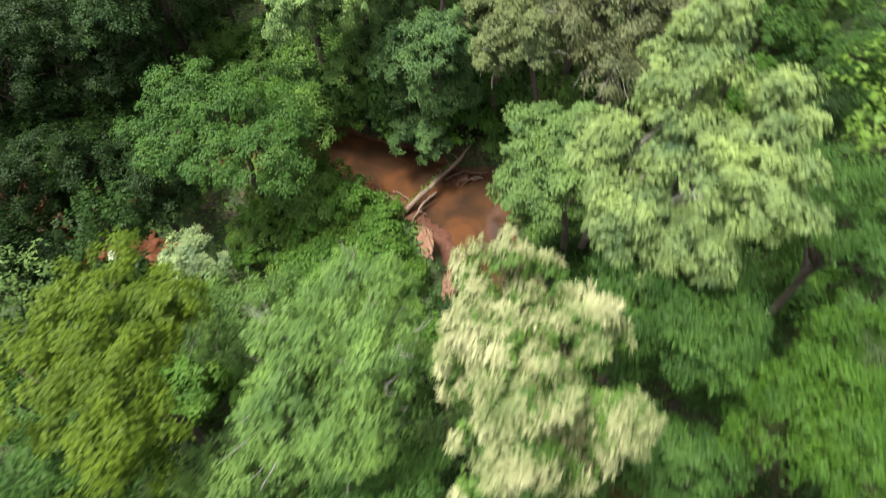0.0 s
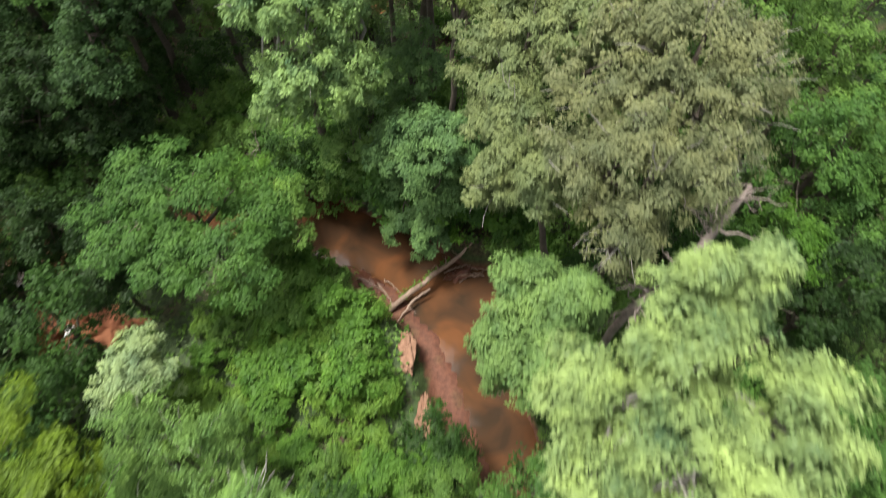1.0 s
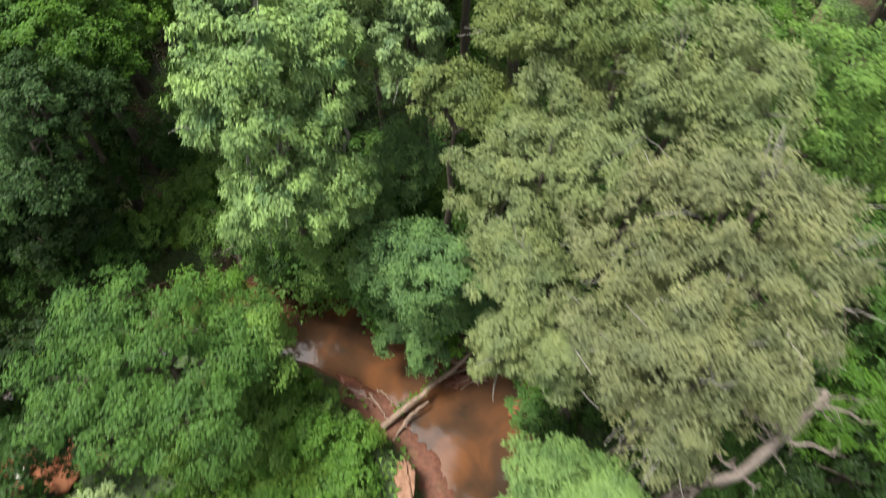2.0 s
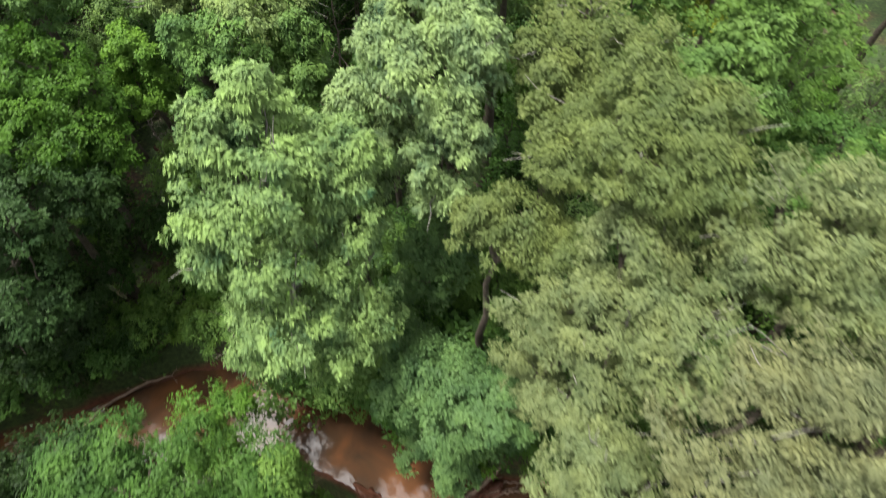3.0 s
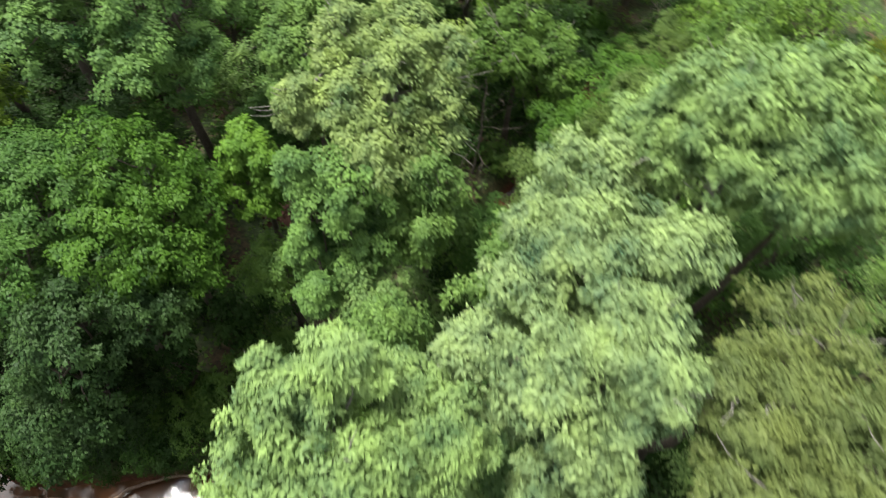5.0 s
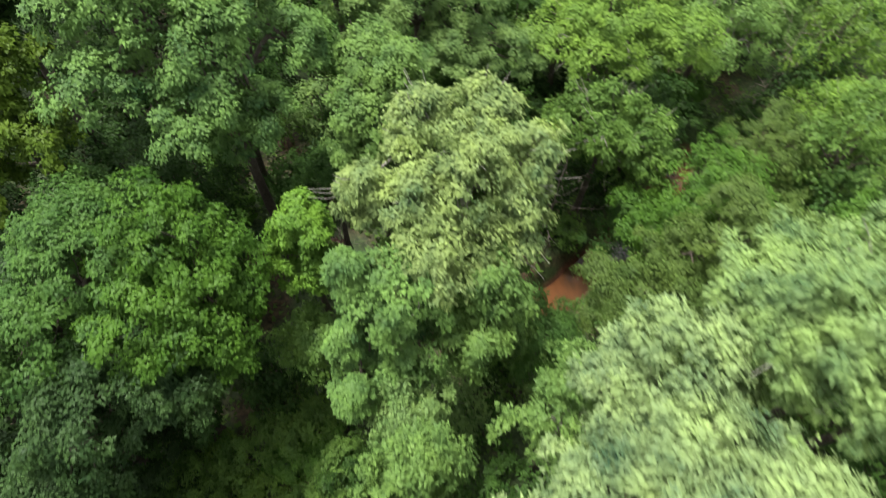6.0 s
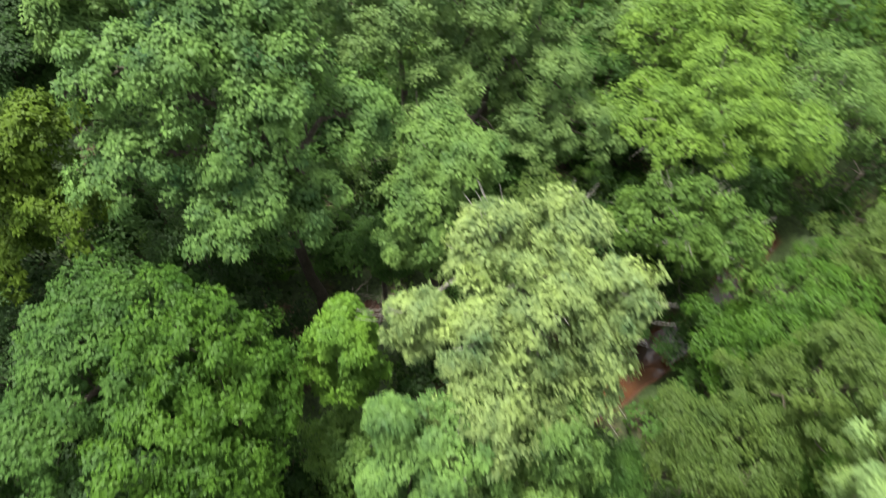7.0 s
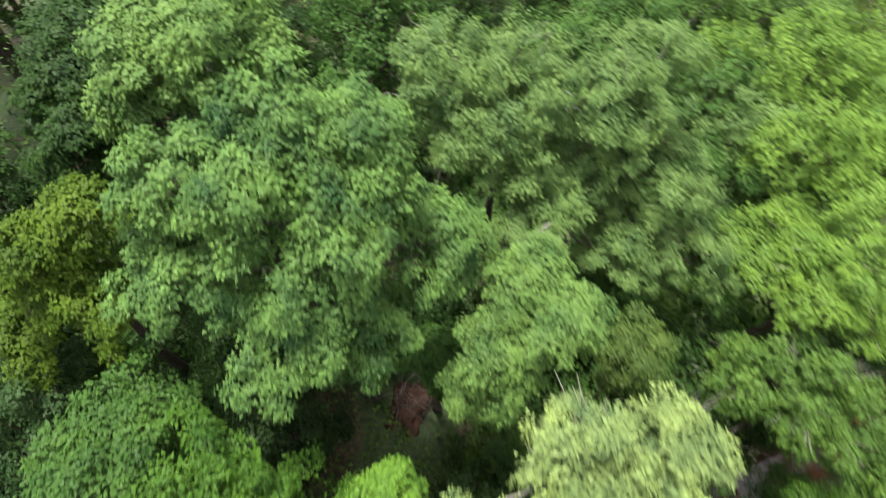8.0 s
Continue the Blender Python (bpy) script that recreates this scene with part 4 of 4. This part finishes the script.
# the wider wood all round, too far off to tell its trees apart
def far_wood(rng, spots, tones_of):
    root = new("far_wood")
    tagged(root, "dense mixed green wood all round the creek", "wood", kind="stuff")
    crowns, stems = collections.defaultdict(list), []
    for x, y in spots:
        leaf, kind = tones_of[int(rng.integers(len(tones_of)))]
        top, r, rz = rng.uniform(12.0, 17.0), rng.uniform(3.0, 4.2), rng.uniform(4.2, 5.6)
        base = float(height(np.array(x), np.array(y)))
        mid = np.array([x, y, base + top - rz])
        centre, places, ways, sizes = crown_points(rng, "round", kind, r, r, rz, -0.6, 0.8, 1)
        crowns[leaf, kind].append((places + mid, ways, sizes))
        stems.append(tube(bent(rng, (x, y, base - 0.06), mid + [0, 0, 0.5 * rz], 6, 0.12), np.linspace(0.28, 0.05, 6), 6))
    for (leaf, kind), parts in crowns.items():
        places, ways, sizes = (np.concatenate([p[q] for p in parts]) for q in range(3))
        part("leafage", foliage("leafage", rng, places, ways, sizes, kind, LEAF[leaf], 0.3, 2.4), root)["kind"] = "stuff"
    part("trunks", mesh_of("trunks", *joined(stems), BARK, True), root)["kind"] = "stuff"
    return root


outer = spread(rng, (-60, 44, -8, 100), 14000, 210, 5.0, 3.0, lambda x, y: not (-37 < x < 22 and -3 < y < 80) and clear_of_trees(x, y, 1.2) and not (8 < x < 26 and 52 < y < 84))
outer += [(-50.0, 37.0), (-54.5, 41.0), (-47.0, 36.5), (-58.0, 36.0), (-52.0, 45.5), (-48.5, 41.0), (29.6, 52.6), (31.4, 57.0), (27.4, 26.4), (26.2, 21.6), (30.4, 29.0)]
far_wood(rng, outer, [("mid", "broad"), ("lime", "broad"), ("light", "broad"), ("grey", "fine"), ("deep", "broad")])


# ---- understorey shrubs ----
def shrub(leaf, kind, r, h, seed, label):
    rng = np.random.default_rng(seed)
    root = new("shrub")
    tagged(root, label, "shrub", "understorey shrubs")
    centre, places, ways, sizes = crown_points(rng, "umbrella", kind, r, r, h / 2, -0.6, 0.6, 2)
    lift = np.array([0, 0, h * 0.5])
    part("leafage", foliage("leafage", rng, places + lift, ways, sizes, kind, LEAF[leaf], 1.0, 1.0), root)
    stems = [tube(bent(rng, rng.normal(0, 0.06, 3) * [1, 1, 0], c + lift, 4, 0.05), np.linspace(0.03, 0.01, 4), 4) for c in centre[:7]]
    part("stems", mesh_of("stems", *joined(stems), BARK, True), root)["kind"] = "stuff"
    return root


SHRUBS = [
    shrub("fresh", "broad", 1.3, 1.9, 1, "fresh green leafy shrub on the creek bank"),
    shrub("mid", "broad", 1.5, 2.6, 2, "mid-green leafy shrub under the trees"),
    shrub("deep", "broad", 1.6, 2.8, 3, "leafy green shrub with shade in its leaf colour"),
    shrub("leafy", "fine", 1.3, 2.3, 4, "green fine-leaved shrub in a gap"),
    shrub("lime", "fine", 1.1, 1.5, 5, "bright lime-green leafy shrub"),
]
rng = np.random.default_rng(77)
spots = spread(rng, (-34, 20, -2, 64), 12000, 230, 2.0, 0.9, lambda x, y: not thicket(x, y) and not by_pool(x, y) and (x - 1.8) ** 2 + (y - 23.8) ** 2 > 4.5)
scatter(SHRUBS, spots, rng, lambda x, y: int(rng.choice([1, 2, 1, 2, 3, 0])), 0.8, 1.75)
# overhanging growth along both banks
edge = spread(rng, (-30, 8, 2, 32), 9000, 58, 1.5, 0.55, lambda x, y: float(bare(np.array(x), np.array(y))) < 1.5 and not thicket(x, y) and not by_pool(x, y, 0.4) and (x - 1.8) ** 2 + (y - 23.8) ** 2 > 4.5)
BANK = [copy_thing(SHRUBS[k], Matrix()) for k in (1, 2, 3)]
scatter(BANK, edge, rng, lambda x, y: int(rng.choice([0, 1, 1, 2])), 0.7, 1.25)
# lower, brighter growth on the open west bank, leaving the clay slumps bare
open_bank = spread(rng, (-11.5, 1.5, 9.5, 24), 5000, 62, 1.35, 0.95, lambda x, y: not by_pool(x, y, 0.8) and min((x + 0.95) ** 2 + (y - 17.7) ** 2, (x - 0.45) ** 2 + (y - 14.6) ** 2) > 4.6)
scatter([copy_thing(SHRUBS[k], Matrix()) for k in (4, 3, 0)], open_bank, rng, lambda x, y: int(rng.choice([0, 0, 1, 2, 0])), 0.75, 1.1)

# a thick belt of tall fresh growth between the frond tree and the creek
belt = spread(rng, (-7.4, 0.2, 15.0, 22.0), 3000, 26, 1.25, 0.9, lambda x, y: x + 0.62 * (y - 20.0) < -2.4 and not by_pool(x, y) and min((x + 0.95) ** 2 + (y - 17.7) ** 2, (x - 0.45) ** 2 + (y - 14.6) ** 2) > 5.0)
scatter([copy_thing(SHRUBS[k], Matrix()) for k in (0, 4, 0)], belt, rng, lambda x, y: int(rng.integers(3)), 1.15, 1.75)

bank = spread(rng, (-18.4, -11.4, 28.4, 34.2), 2000, 17, 1.3, 0.9, lambda x, y: x - 0.4 * (y - 28.0) > -18.6)
scatter([copy_thing(SHRUBS[k], Matrix()) for k in (0, 4, 3)], bank, rng, lambda x, y: int(rng.integers(3)), 0.8, 1.3)

# leafy growth from the crowns down to the water on the pool's far bank
far_bank = spread(rng, (-9.6, 2.6, 26.4, 30.6), 4000, 26, 1.15, 0.35, lambda x, y: (x - 1.8) ** 2 + (y - 23.8) ** 2 > 6.0)
scatter([copy_thing(SHRUBS[k], Matrix()) for k in (0, 3, 0, 1)], far_bank, rng, lambda x, y: int(rng.integers(4)), 1.4, 2.3)

# low herbs and creepers over the floor
rng = np.random.default_rng(9)
n = 70000
px, py = rng.uniform(-36, 22, n), rng.uniform(-4, 68, n)
d = bare(px, py)
keep = (d > 0.75 + 0.5 * wave(px * 2.1, py * 2.3)) & (wave(px * 0.9 + 3, py * 0.8) + rng.normal(0, 0.35, n) > -0.55) & ((px + 0.95) ** 2 + (py - 17.7) ** 2 > 0.22) & ((px - 0.45) ** 2 + (py - 14.6) ** 2 > 0.25) & ~((px > -22) & (px < -16) & (py > 14) & (py < 18)) & ~((px > -22.5) & (px < -18.5) & (py > 41) & (py < 44))
px, py = px[keep], py[keep]
at = np.stack([px, py, height(px, py) + rng.uniform(0.03, 0.45, len(px))], -1)
herbs = leaves("ground_cover", rng, at, rng.normal(0, 0.4, at.shape) + [0, 0, 1], rng.normal(0, 1, at.shape) * [1, 1, 0.3], 0.28, 0.2, LEAF["leafy"])
tagged(new("ground_cover", herbs), "low green creepers and herbs over the woodland floor", "ground cover", kind="stuff")


# ---- dead wood ----
def bare_wood(name, line, radii, mat, seed, label, category, stubs=0, reach=1.0, up=0.2, forks=2):
    """A leafless trunk or bough along a bent line, with broken side branches as parts."""
    rng = np.random.default_rng(seed)
    line = np.asarray(line, float)
    base = line[0].copy()
    k = np.linspace(0, len(line) - 1, 14)
    fine = np.stack([np.interp(k, range(len(line)), line[:, q]) for q in range(3)], -1) - base
    fine[1:-1] += rng.normal(0, 0.035, (12, 3))
    root = new(name)
    root.location = base
    tagged(root, label, category)
    rad = np.interp(np.linspace(0, 1, 14), np.linspace(0, 1, len(radii)), radii)
    part("trunk", mesh_of("trunk", *tube(fine, rad * rng.uniform(0.9, 1.12, 14), 8), mat, True), root)
    for _ in range(stubs):
        i = int(rng.integers(4, 14))
        d = unit(rng.normal(0, 1, 3) + [0, 0, up]) * reach * rng.uniform(0.35, 1.0)
        end = fine[i] + d
        stem = bent(rng, fine[i], end, 5, 0.06 * reach)
        tubes = [tube(stem, rad[i] * np.linspace(0.45, 0.1, 5), 5)]
        for _ in range(forks):
            j = int(rng.integers(2, 5))
            tip = stem[j] + unit(d + rng.normal(0, 0.7, 3) * np.linalg.norm(d)) * np.linalg.norm(d) * rng.uniform(0.3, 0.7)
            tubes.append(tube(bent(rng, stem[j], tip, 4, 0.04 * reach), rad[i] * np.linspace(0.2, 0.05, 4), 4))
        part("branch", mesh_of("branch", *joined(tubes), mat, True), root)
    return root


bare_wood("dead_tree", [(7.5, 16.5, 1.4), (7.5, 16.6, 8.0), (7.8, 16.9, 12.0), (8.7, 17.1, 13.3), (9.1, 17.6, 14.5), (9.5, 18.1, 15.5), (10.0, 18.8, 16.3)], [0.20, 0.17, 0.15, 0.15, 0.14, 0.12, 0.06], DEADWOOD, 3, "grey-brown dead snag with broken side branches", "dead tree", 24, 1.5, 0.0)
bare_wood("fallen_log", [(-2.6, 20.6, 0.3), (-1.2, 21.9, 0.85), (0.3, 23.2, 1.4), (1.2, 24.0, 1.85), (1.75, 24.5, 2.4)], [0.19, 0.16, 0.13, 0.09, 0.04], LOGWOOD, 5, "bleached fallen log lying across the creek", "fallen log", 5, 0.9, 0.0)
rng = np.random.default_rng(61)
k = rng.uniform(0.15, 0.75, 160)[:, None]
at = np.array([-2.5, 20.7, 0.35]) + k * np.array([4.25, 3.8, 1.6]) + rng.normal(0, 0.10, (160, 3)) + [-0.14, 0.14, 0.02]
vine = leaves("creeper", rng, at, rng.normal(0, 0.5, at.shape) + [0, 0, 1], rng.normal(0, 1, at.shape), 0.17, 0.12, LEAF["fresh"])
tagged(new("creeper", vine), "green creeper growing along the fallen log", "creeper", kind="stuff")
bare_wood("fallen_branch", [(-2.0, 20.0, 0.15), (-1.3, 21.2, 0.55), (-0.4, 22.0, 0.75)], [0.05, 0.08, 0.06], LOGWOOD, 6, "forked branch leaning on a fallen log", "branch", 2, 0.5, 0.2)
for i, (ax, ay, bx, by, r) in enumerate([(0.6, 23.3, 2.6, 23.6, 0.07), (0.9, 23.6, 2.9, 24.1, 0.05), (1.2, 23.0, 2.5, 23.9, 0.04), (0.2, 23.5, 1.9, 24.3, 0.05), (-3.6, 22.3, -2.2, 20.8, 0.06), (-4.9, 22.5, -3.3, 21.9, 0.05), (-3.2, 22.6, -1.9, 21.6, 0.04)]):
    bare_wood("driftwood", [(ax, ay, 0.12), ((ax + bx) / 2, (ay + by) / 2 + 0.08, 0.22), (bx, by, 0.14)], [r, r * 0.9, r * 0.5], LOGWOOD, 20 + i, "thin driftwood stick caught by the log", "driftwood", 1, 0.4, 0.1)
bare_wood("driftwood", [(-20.1, 23.9, 0.1), (-18.9, 25.6, 0.35), (-17.4, 26.9, 0.5), (-15.8, 27.5, 0.7)], [0.07, 0.09, 0.07, 0.04], LOGWOOD, 31, "long bent driftwood branch along the bank", "driftwood", 4, 1.0, 0.2)
bare_wood("driftwood", [(-23.2, 23.4, 0.1), (-21.6, 24.0, 0.2), (-20.4, 24.0, 0.1)], [0.05, 0.06, 0.03], LOGWOOD, 32, "bent driftwood branch in the shallows", "driftwood", 2, 0.7, 0.2)
for i, (x, y, z, r, up) in enumerate([(-11.6, 27.9, 1.4, 1.9, 3.2), (-20.6, 41.0, 1.4, 2.6, 3.4), (-19.6, 42.0, 1.4, 2.2, 2.4), (-13.4, 49.0, 1.6, 2.4, 5.0), (-3.4, 65.2, 1.6, 3.4, 7.4), (-1.6, 66.4, 1.6, 3.2, 6.8), (-0.6, 59.6, 1.6, 3.0, 5.6), (-10.6, 49.0, 1.6, 2.6, 7.4), (-20.7, 46.4, 1.6, 2.0, 12.4), (-18.6, 12.4, 1.6, 1.6, 2.6)]):
    bare_wood("dead_brush", [(x, y, z - 0.2), (x + 0.2, y + 0.3, z + up * 0.5), (x + 0.1, y + 0.5, z + up)], [0.07, 0.05, 0.025], DEADWOOD, 50 + i, "tangle of bleached dead twigs in the undergrowth", "dead brush", 12, r, 0.25, 3)


# ---- clay and stones on the banks ----
def lump(name, x, y, z, sx, sy, sz, turn, mat, seed, label, category):
    bm = bmesh.new()
    bmesh.ops.create_icosphere(bm, subdivisions=4, radius=1.0)
    shift = Vector((seed * 3.1, seed * 1.7, 0))
    for v in bm.verts:
        k = 1 + 0.85 * noise.noise(v.co * 1.7 + shift) + 0.4 * noise.noise(v.co * 4.5 + shift) + 0.15 * noise.noise(v.co * 11 + shift)
        v.co = Vector((v.co.x * sx * k, v.co.y * sy * k, max(v.co.z, -0.25) * sz * k))
    me = bpy.data.meshes.new(name)
    bm.to_mesh(me)
    bm.free()
    me.polygons.foreach_set("use_smooth", np.ones(len(me.polygons), bool))
    me.materials.append(mat)
    ob = new(name, me)
    ob.matrix_basis = pose(x, y, z, 0, 0, turn)
    return tagged(ob, label, category)


lump("clay_mound", -0.95, 17.7, float(height(np.array(-0.95), np.array(17.7))) + 0.04, 0.36, 0.95, 0.16, 14, CLAY, 1, "pale orange clay slump on the grassy bank", "clay")
lump("clay_mound", 0.35, 14.6, float(height(np.array(0.35), np.array(14.6))) + 0.04, 0.34, 1.05, 0.16, 8, CLAY, 2, "pale orange clay slump on the grassy bank", "clay")
lump("clay_mound", 4.7, 22.3, 0.1, 0.9, 0.5, 0.5, 40, REDCLAY, 3, "slumped red clay at the water's edge", "clay")
lump("clay_mound", 1.1, 23.5, 0.0, 0.75, 0.35, 0.35, 20, MUD, 4, "wet red clay held by driftwood", "clay")
lump("clay_mound", -4.3, 22.4, 0.0, 1.2, 0.45, 0.16, -22, MUD, 5, "low wet clay bar at the water's edge", "clay")
lump("clay_mound", -17.0, 17.0, 1.7, 1.5, 0.9, 0.5, 20, REDCLAY, 8, "bare red clay mound among low trees", "clay")
lump("clay_mound", -19.8, 16.6, 1.6, 1.7, 1.1, 0.5, -30, REDCLAY, 9, "bare red clay mound among low trees", "clay")
lump("clay_mound", -20.3, 41.8, 1.5, 0.8, 1.1, 0.14, 20, barky("dark_litter_earth", (0.026, 0.015, 0.010), (0.088, 0.044, 0.028), 3.5), 12, "bare brown earth under a big crown", "clay")
lump("stone", -18.4, 16.4, 2.3, 0.22, 0.32, 0.2, 30, barky("pale_stone", (0.45, 0.43, 0.40), (0.7, 0.68, 0.64), 4.0), 11, "small pale stone on red clay", "stone")

# ---- the grassy clearing at the wood's edge ----
rng = np.random.default_rng(15)
n = 16000
ang, rad = rng.uniform(0, 6.283, n), np.sqrt(rng.uniform(0, 1, n))
px, py = 16.5 + np.cos(ang) * rad * 7.0, 65.0 + np.sin(ang) * rad * 9.0
at = np.stack([px, py, height(px, py)], -1)
blades = leaves("grass", rng, at, rng.normal(0, 1, at.shape) * [1, 1, 0.3], rng.normal(0, 0.35, at.shape) + [0, 0, 1], 0.6, 0.12, LEAF["straw"])
tagged(new("grass", blades), "tall yellow-green grass in a clearing", "grass", kind="stuff")
